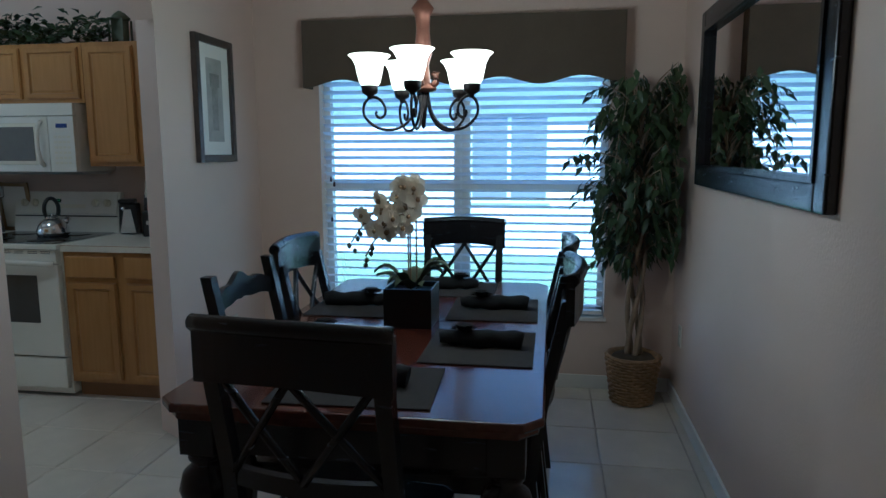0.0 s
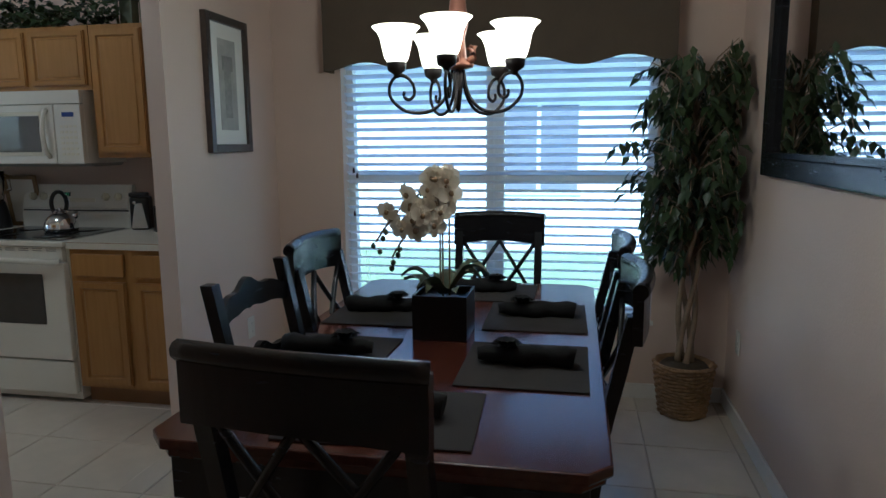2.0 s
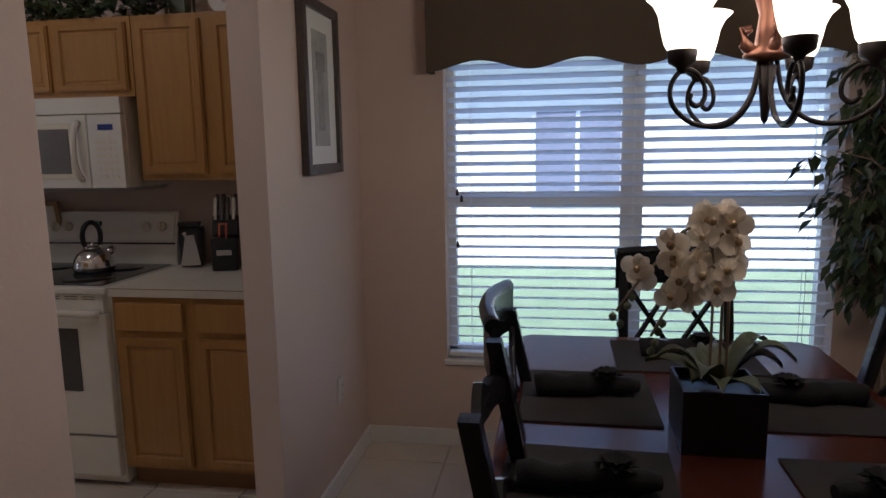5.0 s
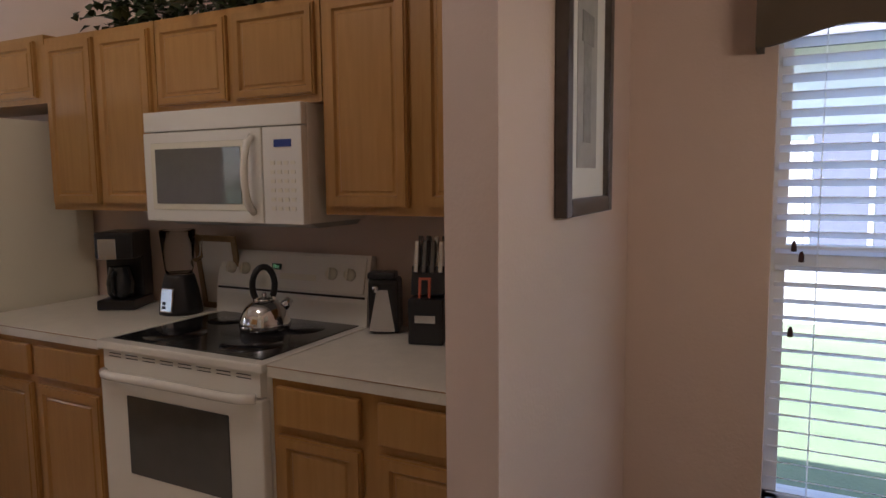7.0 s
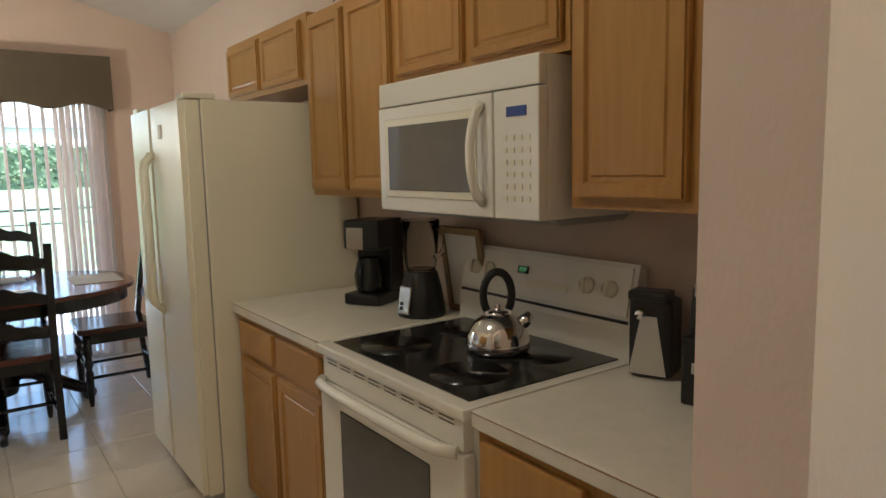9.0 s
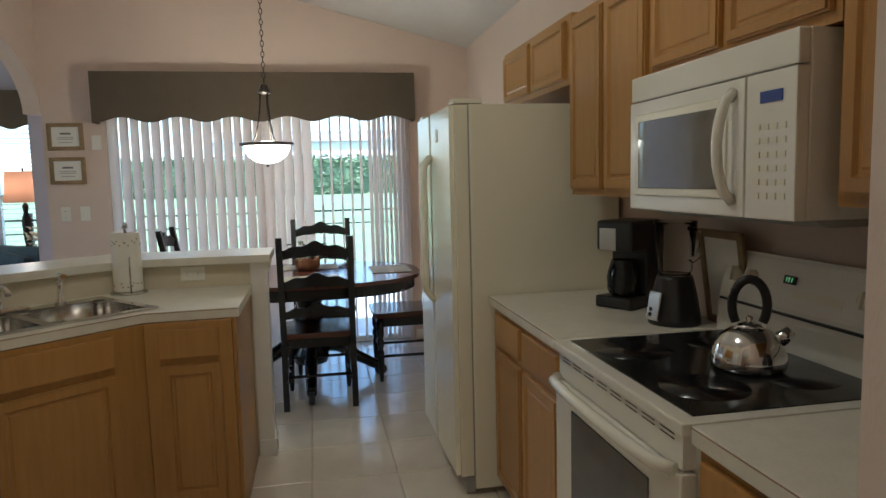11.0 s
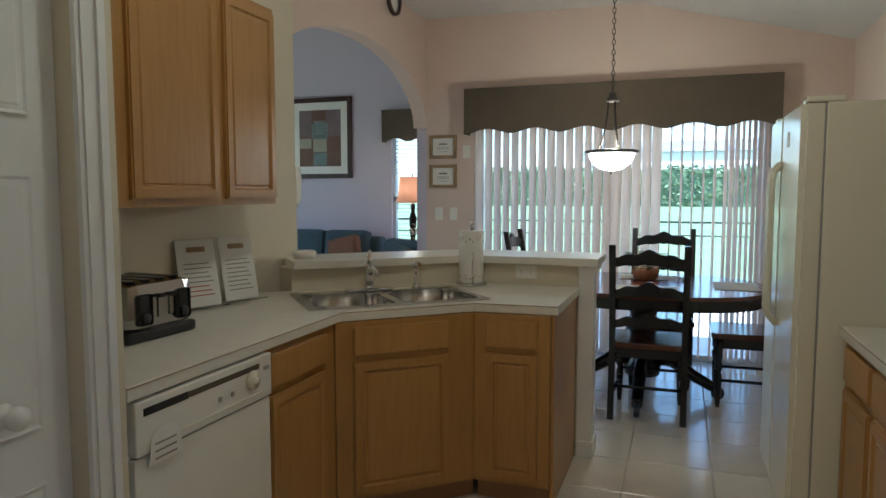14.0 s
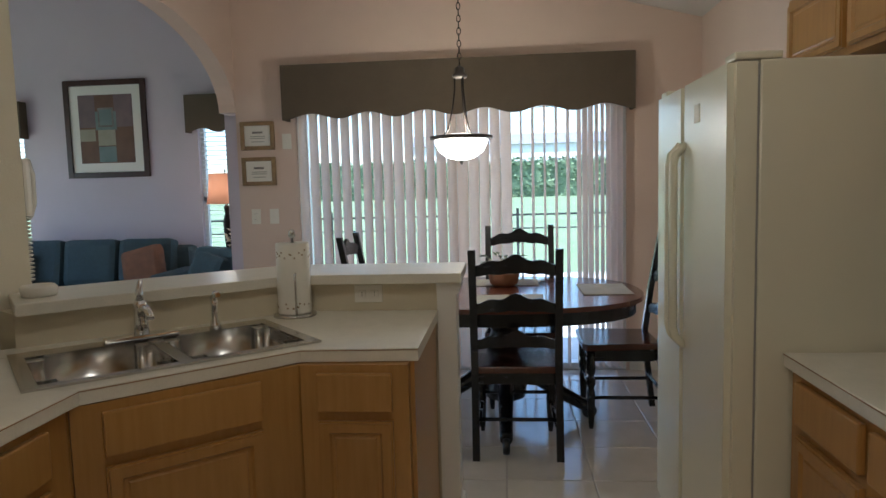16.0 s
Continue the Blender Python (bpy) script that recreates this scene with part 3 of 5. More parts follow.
# the long counter is cut out round the two sink bowls, which are set diagonally
ALONG = Vector((dx, dy, 0)).normalized()
BACK = Vector((-ALONG.y, ALONG.x, 0))
if BACK.x > 0:
    BACK = -BACK
SINK = Vector((-5.08, 3.265, 0)) + BACK * 0.315
SINK_M = Matrix.Translation((SINK.x, SINK.y, 0.915)) @ Matrix(((ALONG.x, BACK.x, 0, 0), (ALONG.y, BACK.y, 0, 0), (0, 0, 1, 0), (0, 0, 0, 1)))


def w2(x, y):
    p = SINK_M @ Vector((x, y, 0))
    return (p.x, p.y)


inner = [w2(-0.385, -0.22), w2(0.385, -0.22), w2(0.385, 0.17), w2(-0.385, 0.17)]
counter("countertop", [(-3.725, 3.05), (-4.885, 3.04), inner[0], inner[3], (-5.26, 2.40), (-5.22, 2.365), (-3.725, 2.365)], "cream laminate countertop over the dishwasher")
ct = bpy.data.objects["countertop.002"]
b = bmesh.new()
b.from_mesh(ct.data)
for poly in ([(-4.885, 3.04), (-5.31, 3.495), inner[1], inner[0]], [(-5.31, 3.495), (-5.325, 3.865), (-5.975, 3.865), (-5.975, 3.30), inner[2], inner[1]], [inner[2], (-5.975, 3.30), (-5.26, 2.40), inner[3]]):
    join(b, prism(poly, 'z', 0.875, 0.915))
b.to_mesh(ct.data)
b.free()

for k, line in enumerate(([(-3.643, 4.93), (-2.83, 4.93)], [(-5.255, 4.93), (-4.423, 4.93)], [(-3.725, 3.05), (-4.885, 3.04), (-5.31, 3.495), (-5.325, 3.865)])):
    top_of = bpy.data.objects["countertop" if k == 0 else "countertop.%03d" % k]
    part("edge_seam", tube([(x, y, 0.9105) for x, y in line], 0.0016, 5), M_KICK, top_of, "thin dark laminate seam")

sink = thing("kitchen_sink", SINK_M, "double bowl stainless steel sink set into the counter", "sink")
b = boxes([(-0.42, 0.42, -0.25, -0.215, 0.001, 0.008), (-0.42, 0.42, 0.165, 0.25, 0.001, 0.008), (-0.42, -0.38, -0.215, 0.165, 0.001, 0.008), (0.38, 0.42, -0.215, 0.165, 0.001, 0.008), (-0.02, 0.02, -0.215, 0.165, -0.004, 0.006)])
part("rim", b, M_STEEL, sink)
for s in (-1, 1):
    bw = box(-0.185, 0.185, -0.195, 0.175, -0.18, 0.004)
    tops = [f for f in bw.faces if f.normal.z > 0.9]
    bmesh.ops.delete(bw, geom=tops, context='FACES')
    bmesh.ops.bevel(bw, geom=[e for e in bw.edges if not e.is_boundary], offset=0.055, segments=4, affect='EDGES')
    for f in bw.faces:
        f.smooth = True
    bmesh.ops.reverse_faces(bw, faces=bw.faces[:])
    bo = part("bowl", moved(bw, pose(0.20 * s, -0.018, 0)), M_STEEL, sink)
    part("drain", lathe([(0, 0), (0.04, 0), (0.042, 0.003), (0.03, 0.004), (0, 0.002)], 16, (0.20 * s, -0.018, -0.179)), M_CHROME, bo)
fau = thing("faucet", SINK_M @ pose(-0.03, 0.207, 0.009), "chrome single lever kitchen faucet on the sink rim", "faucet")
part("base_plate", box(-0.12, 0.12, -0.028, 0.028, 0, 0.014, 0.006), M_CHROME, fau)
part("body", lathe([(0.026, 0.014), (0.024, 0.05), (0.022, 0.10), (0.024, 0.115), (0.018, 0.13), (0, 0.135)], 16), M_CHROME, fau)
part("spout", tube([(0, 0, 0.08), (0, -0.04, 0.105), (0, -0.09, 0.112), (0, -0.13, 0.10), (0, -0.14, 0.085)], [0.016, 0.015, 0.013, 0.012, 0.012]), M_CHROME, fau)
part("lever", tube([(0, 0, 0.13), (0.0, 0.006, 0.16), (0.004, -0.004, 0.20)], [0.015, 0.012, 0.008]), M_CHROME, fau)
spr = thing("side_sprayer", SINK_M @ pose(0.22, 0.207, 0.009), "small chrome sprayer beside the faucet", "faucet")
part("body", lathe([(0.022, 0), (0.02, 0.012), (0.012, 0.03), (0.012, 0.08), (0.015, 0.10), (0, 0.105)], 14), M_CHROME, spr)
part("head", tube([(0, 0.01, 0.10), (0, -0.02, 0.125), (0, -0.05, 0.125)], [0.013, 0.014, 0.01]), M_CHROME, spr)

# ---- breakfast bar ----
structure("wall_knee", prism([(-5.98, 3.86), (-6.10, 3.86), (-6.10, 3.24), (-5.42, 2.40), (-5.34, 2.52), (-5.98, 3.30)], 'z', 0, 1.03), M_CREAM, "low cream wall behind the sink counter", "wall")
post = thing("bar_post", pose(-6.045, 3.90, 0), "white trim post at the bar end", "post")
part("shaft", box(-0.06, 0.075, -0.038, 0.04, 0.09, 0.98), M_TRIM, post)
part("foot", box(-0.07, 0.085, -0.038, 0.05, 0, 0.09, 0.005), M_TRIM, post)
part("cap", boxes([(-0.07, 0.085, -0.038, 0.05, 0.98, 1.005), (-0.08, 0.095, -0.038, 0.06, 1.005, 1.03)]), M_TRIM, post)
single("breakfast_bar", prism([(-5.29, 2.565), (-5.93, 3.285), (-5.93, 3.965), (-6.32, 3.965), (-6.32, 3.13), (-5.66, 2.375), (-5.52, 2.365)], 'z', 1.03, 1.07, 0.004), M_COUNTER, pose(0, 0, 0), "cream laminate raised breakfast bar ledge", "bar counter")
single("cabinet_end_panel", box(-5.97, -5.325, 3.838, 3.852, 0.0, 0.873), M_MAPLE, pose(0, 0, 0), "honey maple end panel of the peninsula", "panel")


def outlet(m, label="white wall outlet plate", kind="outlet", wide=False):
    t = thing("wall_outlet" if kind == "outlet" else "light_switch", m, label, kind)
    w = 0.058 if wide else 0.036
    part("plate", box(-w, w, -0.006, 0, -0.058 if not wide else -0.036, 0.058 if not wide else 0.036, 0.002), M_WHITE, t)
    if kind == "outlet":
        for s in (-1, 1):
            c = (0.026 * s, 0) if wide else (0, 0.022 * s)
            so = part("socket", box(c[0] - 0.015, c[0] + 0.015, -0.009, -0.006, c[1] - 0.014, c[1] + 0.014, 0.002), M_WHITE, t)
            for q in (-1, 1):
                d = (c[0], c[1] + 0.006 * q) if wide else (c[0] + 0.006 * q, c[1])
                part("slot", box(d[0] - 0.002, d[0] + 0.002, -0.0098, -0.009, d[1] - 0.002, d[1] + 0.002), M_BLACKPL, so)
    else:
        part("toggle", box(-0.006, 0.006, -0.016, -0.006, -0.012, 0.012, 0.002), M_WHITE, t)


outlet(pose(-5.979, 3.58, 0.985, 0, 0, 90), "white double outlet on the knee wall", wide=True)
outlet(pose(HALL + 0.001, 5.14, 0.43, 0, 0, 90))
outlet(pose(E_X - 0.001, 5.30, 0.42, 0, 0, -90))
outlet(pose(W_X + 0.001, 2.225, 1.22, 0, 0, 90))
outlet(pose(W_X + 0.001, 2.37, 1.22, 0, 0, 90), "white wall switch plate", "switch")
outlet(pose(W_X + 0.001, 2.495, 1.79, 0, 0, 90), "white wall control by the patio door", "switch")

# ---- range ----
rg = thing("kitchen_range", pose(-4.032, 4.93, 0), "bisque electric range with black glass cooktop", "range")
part("body", box(-0.381, 0.381, 0.03, 0.63, 0.02, 0.885, 0.004), M_WHITE, rg)
part("cooktop_rim", box(-0.381, 0.381, -0.015, 0.60, 0.886, 0.915, 0.006), M_WHITE, rg)
ckt = part("cooktop", box(-0.345, 0.345, 0.03, 0.555, 0.9152, 0.9185), M_GLASSBLACK, rg, "black ceramic glass cooktop")
for cx, cy, r in ((-0.18, 0.16, 0.11), (0.18, 0.16, 0.105), (-0.18, 0.42, 0.08), (0.18, 0.42, 0.09)):
    part("burner", lathe([(0, 0), (r, 0), (r, 0.0004), (0, 0.0004)], 40, (cx, cy, 0.9187)), M_RING, ckt)
part("backguard", prism([(0.555, 0.915), (0.63, 0.915), (0.63, 1.175), (0.60, 1.18), (0.565, 1.03), (0.56, 1.0)], 'x', -0.381, 0.381), M_WHITE, rg)
SLOPE = math.degrees(math.atan2(0.035, 0.15))
panel = part("control_panel", moved(box(-0.365, 0.365, -0.006, 0.002, 0.0, 0.138, 0.002), pose(0, 0.565, 1.035, -SLOPE)), M_WHITE, rg)
part("panel_gap", moved(box(-0.37, 0.37, -0.004, 0.004, 0, 0.008), pose(0, 0.562, 1.018)), M_BLACKPL, rg)
for kx in (-0.30, -0.225, 0.215, 0.30):
    kn = lathe([(0.024, 0), (0.024, 0.012), (0.02, 0.022), (0, 0.023)], 18)
    box(-0.004, 0.004, -0.022, 0.022, 0.02, 0.032, bm=kn)
    part("knob", moved(kn, pose(kx, 0.578, 1.105, 90 - SLOPE)), M_APPL, rg)
part("clock_display", moved(box(-0.024, 0.024, -0.004, 0, -0.012, 0.012), pose(-0.06, 0.576, 1.12, -SLOPE)), M_GLASSBLACK, rg)
for dxx in (-0.013, -0.003, 0.009):
    part("digit", moved(boxes([(dxx, dxx + 0.0015, -0.0052, -0.0042, -0.006, 0.006), (dxx, dxx + 0.005, -0.0052, -0.0042, 0.0045, 0.006)]), pose(-0.06, 0.576, 1.12, -SLOPE)), M_LCDG, rg)
part("button_panel", moved(box(-0.08, 0.10, -0.003, 0, -0.012, 0.012), pose(0.04, 0.570, 1.085, -SLOPE)), M_APPL, rg)
dr = part("oven_door", box(-0.372, 0.372, -0.01, 0.03, 0.255, 0.80, 0.008), M_WHITE, rg)
part("oven_window", box(-0.235, 0.235, -0.0135, -0.0095, 0.455, 0.735, 0.003), M_OVENGLASS, dr)
part("vent_trim", boxes([(-0.36, 0.36, 0.0, 0.03, 0.805, 0.882)]), M_WHITE, rg)
vs = mesh("vent_slot", box(-0.03, 0.03, -0.001, 0.004, -0.0015, 0.0015), M_BLACKPL)
for k in range(8):
    for z in (0.862, 0.873):
        o = new("vent_slot", vs)
        o.parent, o.location = rg, (-0.30 + 0.085 * k, 0.0, z)
n = 16
part("door_handle", tube([(-0.35 + 0.70 * i / n, -0.012 - 0.05 * math.sin(math.pi * min(1, max(0, i / n))) ** 0.35, 0.805 + 0.012 * math.sin(math.pi * i / n)) for i in range(n + 1)], 0.016, 10), M_WHITE, rg)
part("storage_drawer", box(-0.372, 0.372, -0.005, 0.03, 0.06, 0.245, 0.008), M_WHITE, rg)

# ---- microwave ----
mw = thing("microwave_oven", pose(-4.078, 5.20, 0), "bisque over-the-range microwave under the cabinet", "microwave")
part("body", box(-0.378, 0.378, 0.03, 0.365, 1.318, 1.727, 0.004), M_WHITE, mw)
part("vent_grille", box(-0.378, 0.378, 0.0, 0.03, 1.652, 1.727, 0.006), M_WHITE, mw)
md = part("door", box(-0.378, 0.205, -0.004, 0.03, 1.318, 1.648, 0.006), M_WHITE, mw)
part("door_bezel", box(-0.335, 0.14, -0.008, -0.003, 1.362, 1.61, 0.004), M_APPL, md)
part("door_window", box(-0.31, 0.115, -0.011, -0.0075, 1.385, 1.587, 0.002), M_MWGLASS, md)
part("handle", tube([(0.165, -0.004 - 0.045 * math.sin(math.pi * i / 12) ** 0.5, 1.355 + 0.265 * i / 12) for i in range(13)], 0.013, 10), M_WHITE, md)
mp = part("control_panel", box(0.209, 0.378, -0.002, 0.03, 1.318, 1.648, 0.004), M_WHITE, mw)
part("display", box(0.262, 0.335, -0.005, -0.0015, 1.58, 1.605), M_LCD, mp)
for r in range(6):
    for c in range(4):
        part("key", box(0.243 + 0.029 * c, 0.262 + 0.029 * c, -0.004, -0.0015, 1.365 + 0.031 * r, 1.378 + 0.031 * r), M_APPL, mp)
part("bottom_vent", prism([(0.06, 1.318), (0.365, 1.318), (0.34, 1.30), (0.10, 1.30)], 'x', -0.33, 0.36), M_GREYPL, mw)

# ---- refrigerator ----
fr = thing("refrigerator", pose(-5.715, 4.86, 0), "cream side-by-side refrigerator with long handles", "refrigerator")
part("body", box(-0.445, 0.445, 0.0, 0.69, 0.03, 1.745, 0.006), M_APPL, fr)
part("base_grille", box(-0.43, 0.43, -0.04, 0.0, 0.01, 0.085), M_GREYPL, fr)
for a, c in ((-0.445, -0.055), (-0.047, 0.445)):
    d = box(a, c, -0.085, -0.008, 0.095, 1.74)
    bmesh.ops.bevel(d, geom=[e for e in d.edges if abs(e.verts[0].co.z - e.verts[1].co.z) > 0.5 and e.verts[0].co.y < -0.05], offset=0.02, segments=4, affect='EDGES')
    fd = part("door", d, M_APPL, fr)
    hx = -0.085 if a < -0.2 else -0.017
    part("handle", tube([(hx, -0.083 - 0.042 * min(1, 5 * math.sin(math.pi * i / 20)), 0.82 + 0.72 * i / 20) for i in range(21)], 0.015, 8), M_APPL, fd)
part("gasket", box(-0.44, 0.44, -0.0078, 0.0, 0.10, 1.735), M_GREYPL, fr)
for x in (-0.40, 0.40):
    part("hinge_cover", box(x - 0.045, x + 0.045, -0.07, 0.06, 1.746, 1.768, 0.006), M_APPL, fr)
part("magnet", box(0.10, 0.16, -0.0875, -0.0852, 1.60, 1.66, 0.001), M_PAPER, fr)

# ---- dishwasher ----
dw = thing("dishwasher", pose(-3.742, 3.02, 0, 0, 0, 180), "bisque dishwasher with dial under the counter", "dishwasher")
part("body", box(0.003, 0.612, 0.0, 0.58, 0.10, 0.87), M_APPL, dw)
ddo = part("door", box(0.003, 0.612, -0.025, 0.0, 0.115, 0.715, 0.004), M_WHITE, dw)
cp = part("control_panel", box(0.003, 0.612, -0.034, 0.0, 0.722, 0.868, 0.006), M_WHITE, dw)
part("handle_recess", box(0.03, 0.20, -0.0355, -0.033, 0.826, 0.847), M_BLACKPL, cp)
part("vent_strip", box(0.203, 0.54, -0.0355, -0.033, 0.828, 0.845), M_TAUPE, cp)
part("trim_line", box(0.02, 0.60, -0.037, -0.033, 0.742, 0.748), M_APPL, cp)
part("dial", moved(lathe([(0.032, 0), (0.03, 0.012), (0.012, 0.014), (0.010, 0.024), (0, 0.024)], 24), pose(0.50, -0.034, 0.80, 90)), M_APPL, cp)
part("latch_badge", box(0.565, 0.595, -0.036, -0.033, 0.815, 0.828, 0.001), M_GREYPL, cp)
for k in range(2):
    part("button", box(0.33 + 0.06 * k, 0.345 + 0.06 * k, -0.038, -0.033, 0.775, 0.79, 0.002), M_GREYPL, cp)
part("toe_panel", box(0.003, 0.612, 0.05, 0.06, 0.0, 0.11), M_BLACKPL, dw)
tag = part("hang_tag", prism([(0.10 + 0.055 * math.cos(a), 0.745 + 0.045 * math.sin(a)) for a in [math.pi * k / 10 for k in range(11)]] + [(0.04, 0.69), (0.17, 0.69)], 'y', -0.041, -0.039), M_PAPER, dw, "white paper hang tag")
for k in range(3):
    part("text_line", box(0.06, 0.14, -0.0418, -0.041, 0.70 + 0.02 * k, 0.705 + 0.02 * k), M_INK, tag)

# ---- pantry door ----
pd = tagged(new("door_2"), "white panelled pantry door, closed", "door", kind="structure")
part("leaf", box(DX0 + 0.002, DX1 - 0.002, 2.965, 3.0, 0.01, 2.02), M_TRIM, pd)
for zz0, zz1 in ((0.15, 0.75), (0.87, 1.45), (1.57, 1.9)):
    for xx0 in (DX0 + 0.07, DX0 + 0.325):
        part("panel", moved(framed_panel(0.215, zz1 - zz0, 0.008, 0.012, 0.004), pose(xx0 + 0.215, 2.9985, zz0, 0, 0, 180)), M_TRIM, pd)
part("casing", boxes([(DX0 - 0.085, DX0, 3.051, 3.066, 0, 2.115), (DX1, DX1 + 0.065, 3.051, 3.066, 0, 2.115), (DX0, DX1, 3.051, 3.066, 2.03, 2.115), (DX0 - 0.07, DX0 - 0.055, 3.066, 3.074, 0, 2.115), (DX0 - 0.03, DX0 - 0.012, 3.066, 3.072, 0, 2.03)]), M_TRIM, pd)
part("knob", moved(lathe([(0.028, 0), (0.028, 0.006), (0.012, 0.012), (0.012, 0.03), (0.026, 0.042), (0.026, 0.055), (0, 0.065)], 18), pose(DX0 + 0.17, 3.0, 0.93, -90)), M_TRIM, pd)

# ---- things on the counters ----
cm = thing("coffee_maker", pose(-4.87, 5.40, 0.916, 0, 0, 28) @ Matrix.Diagonal((0.82, 0.82, 0.98, 1)), "black drip coffee maker with glass carafe and steel panel", "coffee maker")
part("base", box(-0.10, 0.10, -0.13, 0.12, 0, 0.045, 0.01), M_BLACKPL, cm)
part("tower", box(-0.10, 0.10, 0.0, 0.12, 0.045, 0.26, 0.008), M_BLACKPL, cm)
part("brew_head", box(-0.10, 0.10, -0.12, 0.12, 0.225, 0.345, 0.014), M_BLACKPL, cm)
part("control_plate", box(-0.080, 0.015, -0.124, -0.119, 0.225, 0.315, 0.003), M_STEEL, cm, "brushed steel control plate")
part("carafe", lathe([(0.05, 0), (0.068, 0.02), (0.072, 0.07), (0.058, 0.12), (0.05, 0.14)], 24, (0, -0.055, 0.048), closed=False), M_GLASSBLACK, cm)
part("carafe_handle", tube([(0.0, -0.12, 0.17), (0.0, -0.15, 0.15), (0.0, -0.15, 0.09), (0.0, -0.12, 0.07)], 0.009), M_BLACKPL, cm)
bl = thing("blender", pose(-4.53, 5.40, 0.916, 0, 0, 10), "black blender with clear jar and silver control panel", "blender")
part("base", lathe([(0.088, 0), (0.088, 0.02), (0.075, 0.10), (0.062, 0.155), (0.058, 0.165), (0, 0.165)], 4 * 6), M_BLACKPL, bl)
part("control_plate", moved(box(-0.03, 0.03, -0.006, 0.004, -0.05, 0.05, 0.005), pose(0, -0.083, 0.065, -10)), M_STEEL, bl, "silver control panel")
for k in range(5):
    part("button", moved(box(-0.018, -0.002, -0.009, -0.005, -0.006, 0.006), pose(0, -0.086 + 0.0035 * k, 0.035 + 0.017 * k, -10)), M_BLACKPL, bl)
part("jar", lathe([(0.052, 0.166), (0.058, 0.19), (0.072, 0.34), (0.072, 0.35), (0.069, 0.35), (0.055, 0.19), (0.05, 0.172), (0, 0.172)], 24), M_CLEAR, bl, "clear plastic jar")
part("jar_handle", tube([(0.07, 0.0, 0.33), (0.115, 0.0, 0.32), (0.11, 0.0, 0.24), (0.062, 0.0, 0.21)], 0.010), M_GLASS, bl)
part("power_cord", tube([(-0.08, 0.04, 0.006), (-0.12, 0.05, 0.03), (-0.12, 0.07, 0.10), (-0.09, 0.10, 0.12)], 0.004, 6), M_BLACKPL, bl)
cp2 = thing("framed_card", pose(-4.42, 5.545, 0.917, 8, 0, 0), "small picture in a bronze frame leaning on the backsplash", "picture")
part("frame", boxes([(-0.12, 0.12, -0.012, 0, 0, 0.025), (-0.12, 0.12, -0.012, 0, 0.30, 0.325), (-0.12, -0.095, -0.012, 0, 0.025, 0.30), (0.095, 0.12, -0.012, 0, 0.025, 0.30)]), M_GOLD, cp2)
part("card", box(-0.095, 0.095, -0.006, -0.002, 0.025, 0.30), M_PAPER, cp2)
kt = thing("tea_kettle", pose(-3.97, 5.29, 0.9185, 0, 0, 60), "polished steel whistling kettle with black handle", "kettle")
part("body", lathe([(0.082, 0), (0.092, 0.006), (0.094, 0.02), (0.091, 0.042), (0.082, 0.066), (0.068, 0.088), (0.048, 0.104), (0.030, 0.111)], 40), M_CHROME, kt)
part("lid", lathe([(0.033, 0.108), (0.031, 0.114), (0.016, 0.120), (0.006, 0.123), (0.010, 0.132), (0.007, 0.137), (0, 0.138)], 24), M_CHROME, kt)
part("spout", tube([(0.055, 0, 0.068), (0.085, 0, 0.088), (0.10, 0, 0.104)], [0.024, 0.019, 0.015], 12), M_CHROME, kt)
part("handle", tube([(0.042 * math.cos(a), 0, 0.165 + 0.068 * math.sin(a)) for a in [radians(-40 + 260 * k / 18) for k in range(19)]], 0.012, 10), M_BLACKPL, kt)
part("handle_bracket", boxes([(0.029, 0.039, -0.008, 0.008, 0.10, 0.135), (-0.039, -0.029, -0.008, 0.008, 0.10, 0.135)]), M_CHROME, kt)
co = thing("can_opener", pose(-3.55, 5.46, 0.916, 0, 0, 20), "black and silver electric can opener", "can opener")
part("body", box(-0.055, 0.055, -0.05, 0.06, 0, 0.20, 0.018), M_BLACKPL, co)
part("front_plate", prism([(-0.05, 0.01), (0.045, 0.01), (0.02, 0.16), (-0.02, 0.16)], 'y', -0.055, -0.049), M_STEEL, co, "silver front plate")
part("lever", box(-0.05, 0.05, -0.07, 0.0, 0.20, 0.225, 0.008), M_BLACKPL, co)
part("cutter", moved(lathe([(0.012, 0), (0.012, 0.012), (0, 0.012)], 12), pose(-0.02, -0.055, 0.165, 90)), M_CHROME, co)
kb = thing("knife_block", pose(-3.335, 5.40, 0.916, 0, 0, 15), "black knife block with steel handled knives", "knife block")
part("block", box(-0.06, 0.06, -0.07, 0.08, 0, 0.155, 0.008), M_BLACKPL, kb)
part("upper_block", moved(box(-0.06, 0.06, -0.05, 0.06, 0.0, 0.10, 0.006), pose(0, 0.02, 0.15, -14)), M_BLACKPL, kb)
part("badge", box(-0.035, 0.035, -0.0725, -0.0695, 0.075, 0.10), M_STEEL, kb)
for k in range(4):
    for r in range(2):
        kn = part("knife", moved(box(-0.008, 0.008, -0.012, 0.012, 0.0, 0.11, 0.004), pose(-0.042 + 0.028 * k, -0.01 + 0.05 * r, 0.235 + 0.012 * r, -14)), M_DARKSTEEL if (k + r) % 3 else M_STEEL, kb)
part("scissors", moved(boxes([(-0.02, -0.012, -0.005, 0.005, 0, 0.06), (0.012, 0.02, -0.005, 0.005, 0, 0.06), (-0.02, 0.02, -0.005, 0.005, 0.06, 0.068)]), pose(0.0, -0.075, 0.16, -10)), M_REDINK, kb, "red handled scissors")

